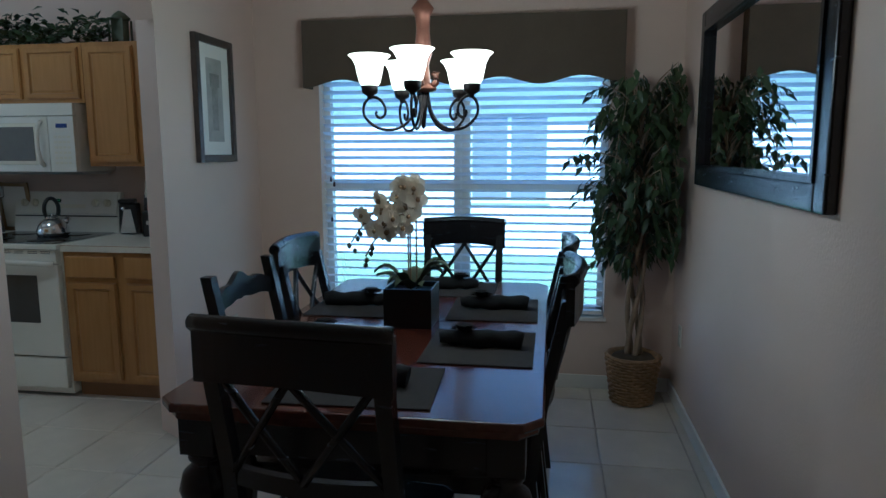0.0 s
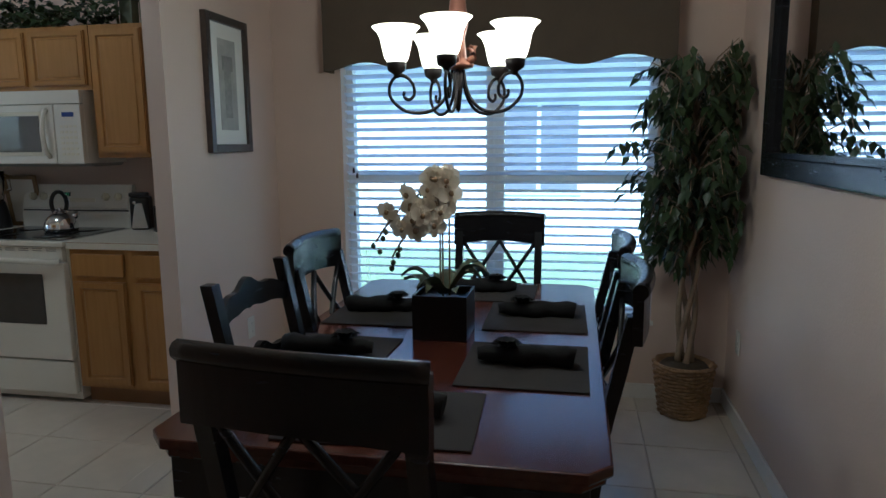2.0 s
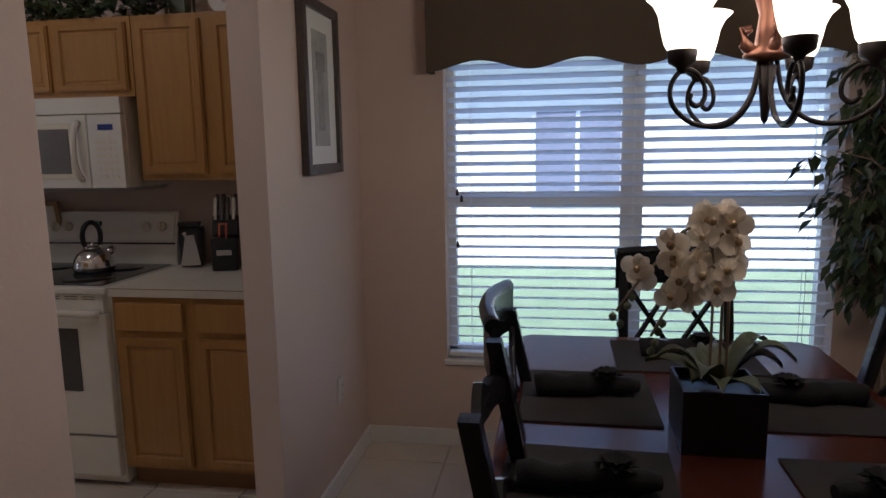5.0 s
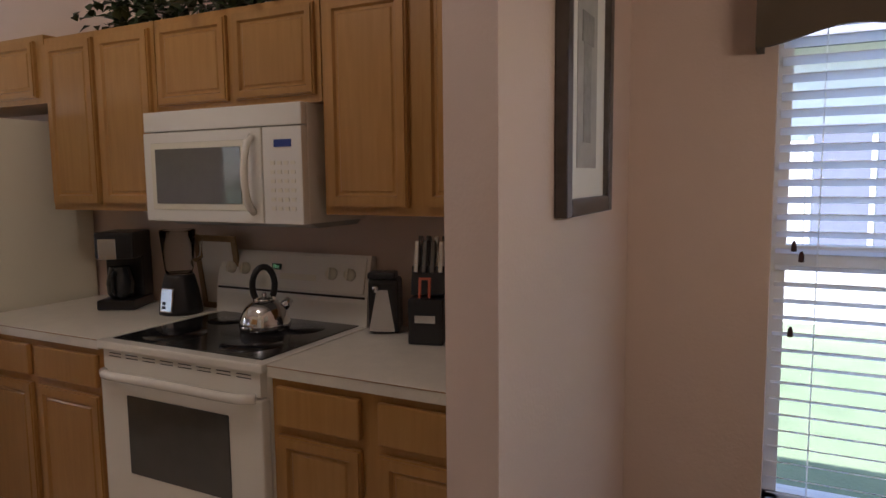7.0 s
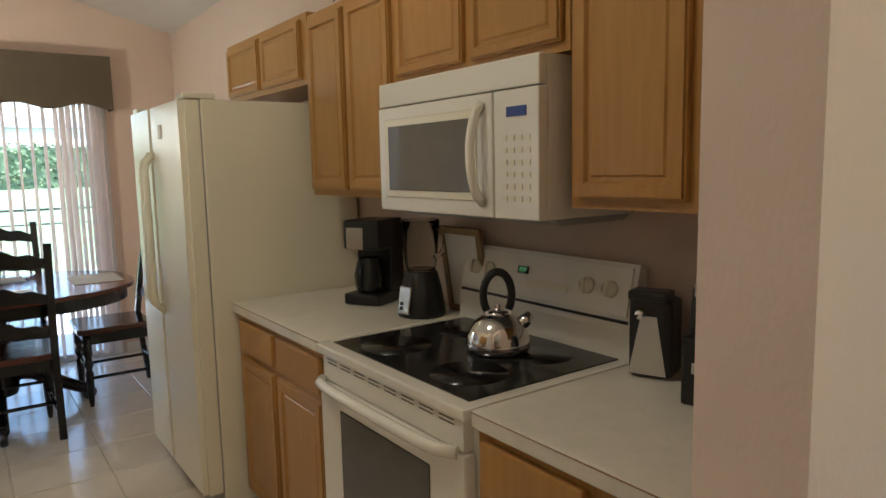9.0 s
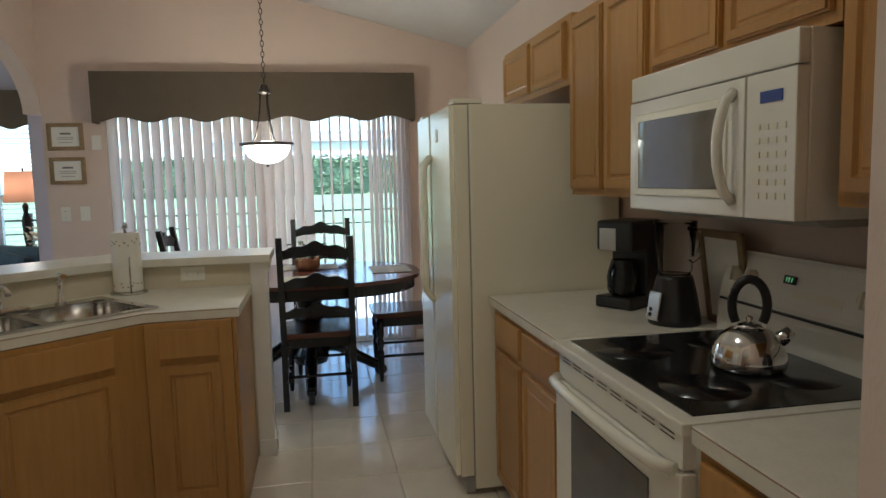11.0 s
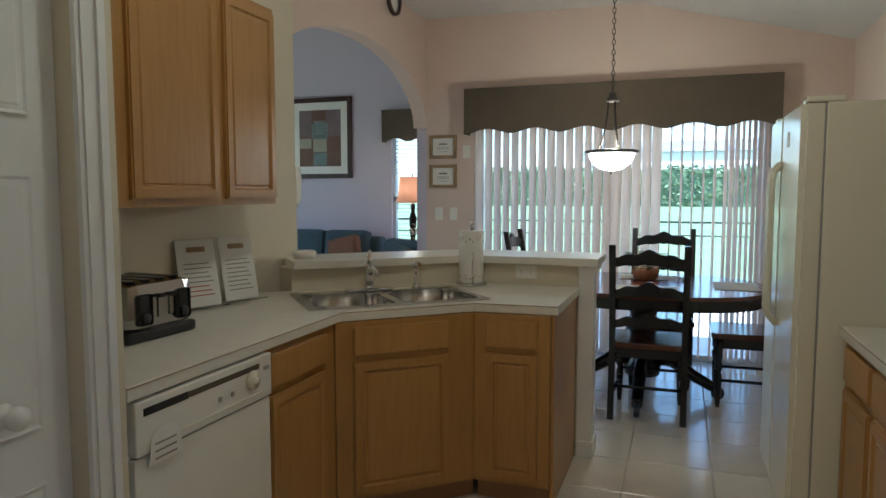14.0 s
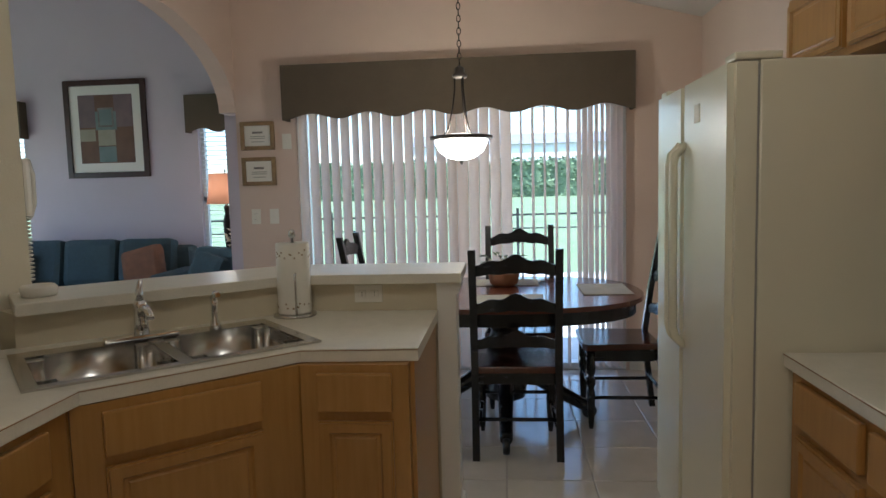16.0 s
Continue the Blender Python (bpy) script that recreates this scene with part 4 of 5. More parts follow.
ts = thing("toaster", pose(-4.25, 2.565, 0.916, 0, 0, 177), "brushed steel four slice toaster on the counter", "toaster")
part("shell", box(-0.15, 0.15, -0.14, 0.14, 0.03, 0.20, 0.048), M_TOASTER, ts)
part("base", box(-0.152, 0.152, -0.142, 0.142, 0.0, 0.04, 0.012), M_BLACKPL, ts)
for k in range(4):
    part("slot", box(-0.115 + 0.062 * k, -0.085 + 0.062 * k, -0.11, 0.11, 0.1985, 0.2015), M_BLACKPL, ts)
for xx in (-0.085, 0.085):
    part("control_plate", box(xx - 0.03, xx + 0.03, -0.146, -0.139, 0.055, 0.16, 0.012), M_BLACKPL, ts)
    part("lever_slot", box(xx * 0.3 - 0.003, xx * 0.3 + 0.003, -0.1415, -0.138, 0.075, 0.155), M_BLACKPL, ts)
    part("lever", box(xx * 0.3 - 0.014, xx * 0.3 + 0.014, -0.165, -0.139, 0.142, 0.157, 0.005), M_BLACKPL, ts)
    part("dial", moved(lathe([(0.018, 0), (0.016, 0.012), (0, 0.013)], 16), pose(xx, -0.146, 0.08, 90)), M_BLACKPL, ts)
for x, y, a, red in ((-4.75, 2.455, 160, True), (-4.98, 2.49, 164, False)):
    h = thing("brochure_stand", pose(x, y, 0.916, 0, 0, a) @ Matrix.Diagonal((0.86, 1, 1.08, 1)), "clear stand with a printed white information sheet", "brochure stand")
    part("stand", moved(boxes([(-0.11, 0.11, 0.004, 0.007, 0, 0.28), (-0.11, 0.11, -0.06, 0.004, 0, 0.003)]), pose(0, 0, 0, -12)), M_CLEAR, h)
    sh = part("sheet", moved(box(-0.105, 0.105, -0.001, 0.003, 0.008, 0.275), pose(0, 0, 0.003, -12)), M_PAPER, h)
    for k in range(8):
        part("text_line", moved(box(-0.075, 0.075 - 0.012 * (k % 3), -0.0022, -0.0012, 0.05 + 0.018 * k, 0.054 + 0.018 * k), pose(0, 0, 0.003, -12)), M_REDINK if red and k < 3 else M_INK, sh)
    part("heading", moved(box(-0.05, 0.05, -0.0022, -0.0012, 0.225, 0.245), pose(0, 0, 0.003, -12)), M_GOLD, sh)
pt = thing("paper_towel_holder", pose(-5.88, 3.30, 0.916), "roll of printed paper towels on a steel stand", "paper towels")
part("stand_base", lathe([(0.085, 0), (0.085, 0.008), (0.07, 0.012), (0, 0.012)], 28), M_STEEL, pt)
part("rod", lathe([(0.006, 0.012), (0.006, 0.31), (0.014, 0.315), (0.012, 0.335), (0.005, 0.345), (0, 0.345)], 12), M_STEEL, pt)
rl = part("roll", lathe([(0.02, 0.014), (0.065, 0.014), (0.066, 0.02), (0.066, 0.288), (0.064, 0.292), (0.02, 0.292)], 32, closed=False), M_PAPER, pt)
rn = random.Random(8)
dots = bmesh.new()
for k in range(46):
    a = radians(rn.uniform(0, 360))
    z = rn.choice((0.05, 0.25)) + rn.uniform(-0.018, 0.018)
    join(dots, moved(box(-0.003, 0.003, -0.0006, 0.0006, -0.003, 0.003), Matrix.Translation((0.0663 * math.cos(a), 0.0663 * math.sin(a), z)) @ pose(0, 0, 0, 0, 0, math.degrees(a) + 90)))
tagged(part("printed_flowers", dots, M_GOLD, rl, "small printed flowers"), kind="stuff")
part("guard_rod", tube([(0.078, 0.03, 0.01), (0.078, 0.03, 0.17), (0.07, 0.03, 0.18)], 0.004, 6), M_STEEL, pt)
single("soap_dish", lathe([(0.055, 0), (0.06, 0.03), (0.05, 0.04), (0.045, 0.032), (0, 0.03)], 24), M_PAPER, pose(-5.47, 2.52, 1.071), "small white round dish on the bar", "dish")
ph = thing("wall_phone", pose(-5.655, 2.30, 1.45, 0, 0, -90), "white corded telephone hung on the wall end", "telephone")
part("cradle", box(-0.06, 0.05, -0.045, 0, -0.11, 0.11, 0.015), M_WHITE, ph)
part("handset", tube([(-0.02, -0.05, -0.10), (-0.02, -0.085, -0.06), (-0.02, -0.09, 0.05), (-0.02, -0.055, 0.10)], [0.026, 0.018, 0.018, 0.026], 10), M_WHITE, ph)
part("cord", tube([(-0.02 + 0.012 * math.cos(i * 1.3), -0.05 + 0.012 * math.sin(i * 1.3), -0.11 - 0.0032 * i) for i in range(80)], 0.004, 5), M_WHITE, ph)

# ---- on top of the cabinets ----
rn = random.Random(11)
ivy = thing("ivy_garland", pose(-4.15, 5.40, 2.082), "dark green artificial ivy lying along the cabinet tops", "plant")
b = bmesh.new()
for k in range(620):
    x = rn.uniform(-0.72, 0.62)
    p = (x, rn.gauss(-0.04, 0.06), abs(rn.gauss(0.05, 0.06)) + 0.01)
    leaf(b, p, (rn.uniform(-1, 1), rn.uniform(-1.2, 0.4), rn.uniform(-0.4, 0.9)), (rn.uniform(-0.5, 0.5), -0.6, 1), rn.uniform(0.04, 0.075), rn.uniform(0.03, 0.05))
tagged(part("leaves", b, M_LEAF, ivy), kind="stuff")
part("stem", tube([(-0.72 + 0.134 * i, 0.02 * math.sin(i * 2.0), 0.02 + 0.012 * math.cos(i * 3)) for i in range(11)], 0.005, 6), M_BARK, ivy)
ln = thing("lantern", pose(-3.50, 5.42, 2.082), "small green painted lantern on the cabinet top", "lantern")
part("cage", boxes([(-0.05, -0.04, -0.05, -0.04, 0, 0.15), (0.04, 0.05, -0.05, -0.04, 0, 0.15), (-0.05, -0.04, 0.04, 0.05, 0, 0.15), (0.04, 0.05, 0.04, 0.05, 0, 0.15), (-0.055, 0.055, -0.055, 0.055, 0, 0.012), (-0.035, 0.035, -0.035, 0.035, 0.012, 0.15)]), M_OLIVE, ln)
part("roof", lathe([(0.08, 0.15), (0.04, 0.185), (0.012, 0.20), (0, 0.205)], 4), M_OLIVE, ln)
b = bmesh.new()
outer = [(0.11 * math.cos(a), 0.11 * math.sin(a)) for a in [radians(60 + 240 * k / 16) for k in range(17)]]
inn = [(0.045 + 0.085 * math.cos(a), 0.085 * math.sin(a)) for a in [radians(285 - 210 * k / 16) for k in range(17)]]
single("moon_ornament", prism(outer + inn, 'y', -0.02, 0.02, 0.003), M_PAPER, pose(-3.25, 5.42, 2.19), "cream crescent moon ornament on the cabinet top", "ornament")

# out-of-view fixture added round the kitchen bulb; its place is guessed
kl = thing("ceiling_light", pose(-4.15, 3.95, 2.83), "unseen round lit glass ceiling light, added to brighten the kitchen", "ceiling light")
part("base", lathe([(0.17, 0.155), (0.17, 0.13), (0.16, 0.12), (0, 0.12)], 28), M_TRIM, kl)
part("diffuser", lathe([(0.165, 0.12), (0.16, 0.08), (0.11, 0.03), (0.04, 0.01), (0, 0.008)], 28, closed=False), M_PSHADE, kl).visible_shadow = False

# ---- chairs ----
def post_poly(b, x, lean, z_top, w=0.038, d=0.034):
    """A back post that is also the rear leg; it leans back over the seat and splays under it."""
    pts = [(-0.05, 0.0), (0.0, 0.43), (-lean * 0.35, 0.70), (-lean, z_top)]
    rows = []
    for y, z in pts:
        rows.append([b.verts.new((x + sx * w / 2, y + sy * d / 2, z)) for sx, sy in ((-1, -1), (1, -1), (1, 1), (-1, 1))])
    for p, q in zip(rows, rows[1:]):
        for k in range(4):
            b.faces.new((p[k], p[(k + 1) % 4], q[(k + 1) % 4], q[k]))
    b.faces.new(rows[0][::-1])
    b.faces.new(rows[-1])
    bmesh.ops.recalc_face_normals(b, faces=b.faces[:])
    return b


def lean_y(z, lean, top):
    return -lean * 0.35 * (z - 0.43) / 0.27 if z < 0.70 else -lean * (0.35 + 0.65 * (z - 0.70) / (top - 0.70))


def chair_base(t, seat_mat, turned=False):
    part("seat", prism([(-0.20, -0.01), (0.20, -0.01), (0.235, 0.40), (0.20, 0.43), (-0.20, 0.43), (-0.235, 0.40)], 'z', 0.43, 0.465, 0.008), seat_mat, t)
    part("seat_frame", boxes([(-0.19, 0.19, 0.01, 0.03, 0.37, 0.43), (-0.20, 0.20, 0.37, 0.39, 0.37, 0.43), (-0.205, -0.185, 0.03, 0.37, 0.37, 0.43), (0.185, 0.205, 0.03, 0.37, 0.37, 0.43)]), M_BLACKWOOD, t)
    for s in (-1, 1):
        if turned:
            prof = [(0.012, 0), (0.016, 0.03), (0.022, 0.12), (0.024, 0.20), (0.016, 0.22), (0.026, 0.245), (0.026, 0.27), (0.016, 0.29), (0.026, 0.31), (0.024, 0.43)]
            part("front_leg", lathe(prof, 12, (0.195 * s, 0.38, 0)), M_BLACKWOOD, t)
        else:
            part("front_leg", box(0.195 * s - 0.019, 0.195 * s + 0.019, 0.362, 0.398, 0, 0.43, 0.004), M_BLACKWOOD, t)
        part("side_stretcher", tube([(0.20 * s, -0.02, 0.17), (0.195 * s, 0.38, 0.17)], 0.010), M_BLACKWOOD, t)
    part("stretcher", tube([(-0.19, 0.38, 0.22), (0.19, 0.38, 0.22)], 0.010), M_BLACKWOOD, t)
    part("stretcher", tube([(-0.20, -0.02, 0.20), (0.20, -0.02, 0.20)], 0.010), M_BLACKWOOD, t)


def cross_chair(m):
    t = thing("dining_chair", m, "black painted dining chair with curved top rail and crossed back", "chair", "chairs round the dining table")
    lean, top = 0.10, 1.00
    chair_base(t, M_BLACKWOOD)
    for s in (-1, 1):
        part("back_post", post_poly(bmesh.new(), 0.205 * s, lean, top), M_BLACKWOOD, t)
    xs = [-0.235 + 0.47 * i / 14 for i in range(15)]
    b = strip(xs, lambda x: -lean - 0.006 - 0.035 * (1 - (x / 0.235) ** 2), lambda x: 0.930 + 0.018 * (1 - (x / 0.235) ** 2), lambda x: 1.062 + 0.008 * (1 - (x / 0.235) ** 2), 0.026)
    part("top_rail", b, M_BLACKWOOD, t)
    b = tube([(x, -lean - 0.010 - 0.035 * (1 - (x / 0.235) ** 2), 1.064 + 0.008 * (1 - (x / 0.235) ** 2)) for x in xs], 0.020, 10)
    part("rail_cap", b, M_BLACKWOOD, t)
    zl = 0.655
    part("lower_rail", strip(xs[1:-1], lambda x: lean_y(zl, lean, top) - 0.030 * (1 - (x / 0.205) ** 2), lambda x: zl, lambda x: zl + 0.045, 0.022), M_BLACKWOOD, t)
    for x0, x1 in ((-0.19, 0.0), (0.0, -0.19), (0.0, 0.19), (0.19, 0.0)):
        pts = []
        for i in range(5):
            u = i / 4
            x, z = x0 + (x1 - x0) * u, 0.69 + (0.95 - 0.69) * u
            pts.append((x, lean_y(z, lean, top) - 0.030 * (1 - (x / 0.205) ** 2) - 0.004 * (x1 > x0), z))
        part("cross_brace", tube(pts, 0.0105, 6), M_BLACKWOOD, t)
    return t


def ladder_chair(m, group, seat):
    t = thing("dining_chair", m, "black ladder-back chair with wavy slats and dark wooden seat", "chair", group)
    lean, top = 0.11, 1.06
    chair_base(t, seat, True)
    for s in (-1, 1):
        part("back_post", post_poly(bmesh.new(), 0.215 * s, lean, top), M_BLACKWOOD, t)
    xs = [-0.20 + 0.40 * i / 20 for i in range(21)]
    for zc, h in ((0.60, 0.058), (0.785, 0.062), (0.975, 0.066)):
        def wave(x):
            u = abs(x) / 0.20
            return 0.030 * math.cos(math.pi * u) * (1 - 0.3 * u) + 0.012 * math.cos(3 * math.pi * u)
        part("back_slat", strip(xs, lambda x: lean_y(zc, lean, top) - 0.028 * (1 - (x / 0.2) ** 2), lambda x: zc - h / 2 + 0.35 * wave(x) - 0.012 * math.exp(-(x / 0.02) ** 2), lambda x: zc + h / 2 + 0.75 * wave(x), 0.018), M_BLACKWOOD, t)
    return t


first = cross_chair(pose(-1.418, 2.96, 0, 0, 0, -6))
for m in (pose(-1.335, 4.925, 0, 0, 0, 180) @ Matrix.Diagonal((0.92, 1, 1, 1)), pose(-1.81, 4.16, 0, 0, 0, -90), pose(-0.93, 4.28, 0, 0, 0, 90), pose(-0.93, 3.70, 0, 0, 0, 90)):
    copy_thing(first, m)
ladder_chair(pose(-1.80, 3.62, 0, 0, 0, -90), "chairs round the dining table", M_BLACKWOOD)

# ---- dining table ----
tb = thing("dining_table", pose(-1.405, 3.985, 0) @ Matrix.Diagonal((1, 1, 1.026, 1)), "long dark cherry dining table with black turned legs", "table")
hw, hl, c = 0.515, 0.895, 0.05
outline = [(-hw + c, -hl), (hw - c, -hl), (hw, -hl + c), (hw, hl - c), (hw - c, hl), (-hw + c, hl), (-hw, hl - c), (-hw, -hl + c)]
part("tabletop", prism(outline, 'z', 0.735, 0.76, 0.006), M_CHERRY, tb)
part("top_moulding", prism([(x * 0.975, y * 0.985) for x, y in outline], 'z', 0.712, 0.735, 0.006), M_CHERRY, tb)
for r in ((-0.37, 0.37, -0.82, -0.795, 0.60, 0.712), (-0.37, 0.37, 0.795, 0.82, 0.60, 0.712), (-0.44, -0.415, -0.75, 0.75, 0.60, 0.712), (0.415, 0.44, -0.75, 0.75, 0.60, 0.712)):
    part("apron", box(*r), M_BLACKWOOD, tb)
LEG = [(0.028, 0), (0.036, 0.015), (0.030, 0.05), (0.042, 0.08), (0.052, 0.20), (0.056, 0.34), (0.050, 0.40), (0.036, 0.42), (0.064, 0.45), (0.076, 0.495), (0.064, 0.54), (0.036, 0.565), (0.048, 0.58), (0.048, 0.60)]
for sx in (-1, 1):
    for sy in (-1, 1):
        b = lathe(LEG, 20, (0.42 * sx, 0.80 * sy, 0))
        box(0.42 * sx - 0.05, 0.42 * sx + 0.05, 0.80 * sy - 0.05, 0.80 * sy + 0.05, 0.60, 0.712, 0.004, bm=b)
        part("leg", b, M_BLACKWOOD, tb)

rn = random.Random(5)
def place_setting(x, y, turn, end=False):
    w, d = (0.225, 0.165) if end else (0.18, 0.20)
    single("placemat", box(-w, w, -d, d, 0, 0.004, 0.0015), M_MAT, pose(x, y, 0.781, 0, 0, turn), "charcoal woven placemat on the dining table", "placemat", "dining placemats")
    n = thing("napkin", pose(x, y, 0.786, 0, 0, turn + rn.uniform(-6, 6)), "black rolled cloth napkin tied in a knot", "napkin", "dining napkins")
    pts = [(-0.14 + 0.028 * i, 0.006 * math.sin(i * 1.1), 0.026 + 0.003 * math.sin(i * 2.3)) for i in range(11)]
    part("roll", tube(pts, [0.018, 0.024, 0.026, 0.024, 0.03, 0.034, 0.03, 0.027, 0.03, 0.032, 0.03], 10), M_NAP, n)
    b = bmesh.new()
    for k in range(9):
        a = radians(40 * k)
        leaf(b, (-0.055, 0.0, 0.045), (math.cos(a), math.sin(a), 0.55), (0, 0, 1), 0.05, 0.055, 0.4)
    tagged(part("bow", b, M_NAP, n), kind="stuff")


for x, y, a in ((-1.11, 3.72, 0), (-1.11, 4.27, 1), (-1.71, 3.72, 178), (-1.69, 4.26, 180), (-1.41, 3.30, 2), (-1.36, 4.65, 180)):
    place_setting(x, y, a, y < 3.5 or y > 4.5)

# ---- orchid ----
orc = thing("potted_orchid", pose(-1.405, 4.01, 0.781) @ Matrix.Scale(0.95, 4), "cream artificial orchid in a square black pot", "plant")
b = box(-0.095, 0.095, -0.095, 0.095, 0, 0.155)
f = max(b.faces, key=lambda q: q.calc_center_median().z)
bmesh.ops.inset_region(b, faces=[f], thickness=0.01, depth=0)
bmesh.ops.inset_region(b, faces=[f], thickness=0.001, depth=-0.02)
part("pot", b, M_BLACKPL, orc, "square glossy black pot")
b = bmesh.new()
for k in range(15):
    a = radians(24 * k * 2.3 + rn.uniform(-15, 15))
    d = Vector((math.cos(a), math.sin(a), 0))
    s = Vector((-d.y, d.x, 0))
    L, W, rise = rn.uniform(0.09, 0.16), rn.uniform(0.05, 0.07), rn.uniform(0.03, 0.11)
    prev = None
    for i in range(8):
        u = i / 7
        p = d * (0.02 + L * u) + Vector((0, 0, 0.145 + rise * math.sin(u * 2.4)))
        w = W / 2 * math.sin(math.pi * min(0.97, u * 0.85 + 0.14))
        row = [b.verts.new(p + s * w + Vector((0, 0, 0.012))), b.verts.new(p), b.verts.new(p - s * w + Vector((0, 0, 0.012)))]
        if prev:
            for q in range(2):
                b.faces.new((prev[q], prev[q + 1], row[q + 1], row[q])).smooth = True
        prev = row
part("leaves", b, M_OLIVE, orc)
petal = bmesh.new()
for k, (ln_, wd) in enumerate(((0.042, 0.05), (0.038, 0.03), (0.038, 0.03), (0.042, 0.05), (0.038, 0.03))):
    a = radians((0, 72, 108, 180, 270)[k])
    out_, side = Vector((math.cos(a), 0.10, math.sin(a))), Vector((-math.sin(a), 0, math.cos(a)))
    ring = [petal.verts.new(out_ * ln_ * (0.52 - 0.5 * math.cos(q)) + side * wd * 0.5 * math.sin(q) + Vector((0, -0.004 * math.sin(q) ** 2, 0))) for q in [2 * math.pi * i / 10 for i in range(10)]]
    mid = petal.verts.new(out_ * ln_ * 0.5 + Vector((0, 0.005, 0)))
    for i in range(10):
        petal.faces.new((ring[i], ring[(i + 1) % 10], mid)).smooth = True
bloom = mesh("bloom", petal, M_PETAL)
heart = mesh("bloom_heart", lathe([(0, -0.012), (0.008, -0.006), (0.009, 0.004), (0, 0.012)], 8), M_GOLD)
bud = mesh("bud", lathe([(0, -0.014), (0.009, -0.006), (0.010, 0.003), (0, 0.013)], 8), M_OLIVE)
for si, (sx, sy, tx, ty, hgt, drop) in enumerate(((-0.015, 0.01, -0.23, -0.02, 0.375, 0.19), (0.02, 0.0, -0.11, 0.05, 0.42, 0.05), (0.0, -0.02, -0.17, -0.05, 0.31, 0.17))):
    pts = []
    for i in range(17):
        u = i / 16
        v = max(0, (u - 0.55) / 0.45)
        pts.append((sx + tx * v, sy + ty * v, 0.14 + hgt * min(1, u / 0.62) * (1 if u < 0.62 else 1) - drop * v * v + 0.0))
    part("stem", tube(pts, 0.0035, 6), M_BARK, orc)
    for i in range(9, 17):
        p = Vector(pts[i])
        if i < 15:
            for q in range(1 + (i % 2)):
                o = new("bloom", bloom)
                o.parent = orc
                o.matrix_basis = Matrix.Translation(p + Vector((rn.uniform(-0.042, 0.042), rn.uniform(-0.04, 0.02), rn.uniform(-0.045, 0.02)))) @ pose(0, 0, 0, rn.uniform(-25, 25), rn.uniform(-25, 25), rn.uniform(-50, 50)) @ Matrix.Scale(rn.uniform(0.85, 1.1), 4)
                hh = new("bloom_heart", heart)
                hh.parent = o
                hh.location = (0, -0.008, 0)
        else:
            for q in range(2):
                o = new("bud", bud)
                o.parent = orc
                o.location = p + Vector((rn.uniform(-0.012, 0.012), rn.uniform(-0.012, 0.012), -0.012 - 0.022 * q))

# ---- chandelier ----
ch = thing("chandelier", pose(CHANDELIER.x, CHANDELIER.y, -0.022) @ Matrix.Diagonal((0.91, 0.91, 1, 1)), "dark iron five-arm chandelier with lit alabaster glass shades", "chandelier")
part("lower_spindle", lathe([(0, 1.535), (0.008, 1.545), (0.014, 1.60), (0.022, 1.655), (0, 1.668)], 16), M_IRON, ch)
part("column", lathe([(0.01, 1.662), (0.05, 1.672), (0.055, 1.68), (0.03, 1.70), (0.022, 1.76), (0.035, 1.80), (0.026, 1.88), (0.030, 1.93), (0.045, 1.955), (0.02, 1.985), (0.008, 2.0), (0, 2.0)], 20), M_COPPER, ch)
part("ceiling_canopy", lathe([(0.065, 2.762), (0.06, 2.72), (0.02, 2.70), (0, 2.70)], 20), M_COPPER, ch)


def chain(parent, z0, z1, material):
    link = tube([(0.011 * math.cos(a), 0, 0.02 * math.sin(a)) for a in [2 * math.pi * k / 10 for k in range(11)]], 0.003, 5)
    me = mesh("chain_link", link, material)
    n = int((z1 - z0) / 0.034)
    for k in range(n):
        o = new("chain_link", me)
        o.parent = parent
        o.matrix_basis = pose(0, 0, z0 + 0.017 + (z1 - z0) / n * k, 0, 0, 90 * (k % 2))


chain(ch, 2.0, 2.70, M_COPPER)
for k in range(5):
    a = 270 + 72 * k
    r = pose(0, 0, 0, 0, 0, a)
    arm = [(0.02, 0, 1.665), (0.035, 0, 1.60), (0.07, 0, 1.555), (0.12, 0, 1.535), (0.18, 0, 1.54), (0.228, 0, 1.575), (0.235, 0, 1.615), (0.212, 0, 1.645), (0.18, 0, 1.645), (0.155, 0, 1.62), (0.152, 0, 1.59), (0.17, 0, 1.575), (0.187, 0, 1.585), (0.185, 0, 1.60)]
    ar = part("arm", moved(tube(smooth_line(arm), 0.0055, 8), r), M_IRON, ch)
    part("cup", moved(lathe([(0.008, 1.64), (0.012, 1.652), (0.03, 1.662), (0.034, 1.685), (0.03, 1.69), (0, 1.69)], 16, (0.21, 0, 0)), r), M_IRON, ar)
    part("shade", moved(lathe([(0.03, 1.685), (0.04, 1.6989), (0.048, 1.7276), (0.054, 1.7563), (0.066, 1.7785), (0.082, 1.7916), (0.079, 1.7932), (0.063, 1.7818), (0.05, 1.7572), (0.044, 1.7276), (0.036, 1.7014), (0.026, 1.6883)], 28, (0.21, 0, 0), closed=False), r), M_SHADE, ar, "lit cream bell-shaped glass shade").visible_shadow = False
    part("leaf_ornament", moved(tube([(0.03, 0, 1.68), (0.06, 0, 1.70), (0.065, 0, 1.73), (0.045, 0, 1.735)], [0.012, 0.014, 0.009, 0.004], 6), r), M_COPPER, ch)

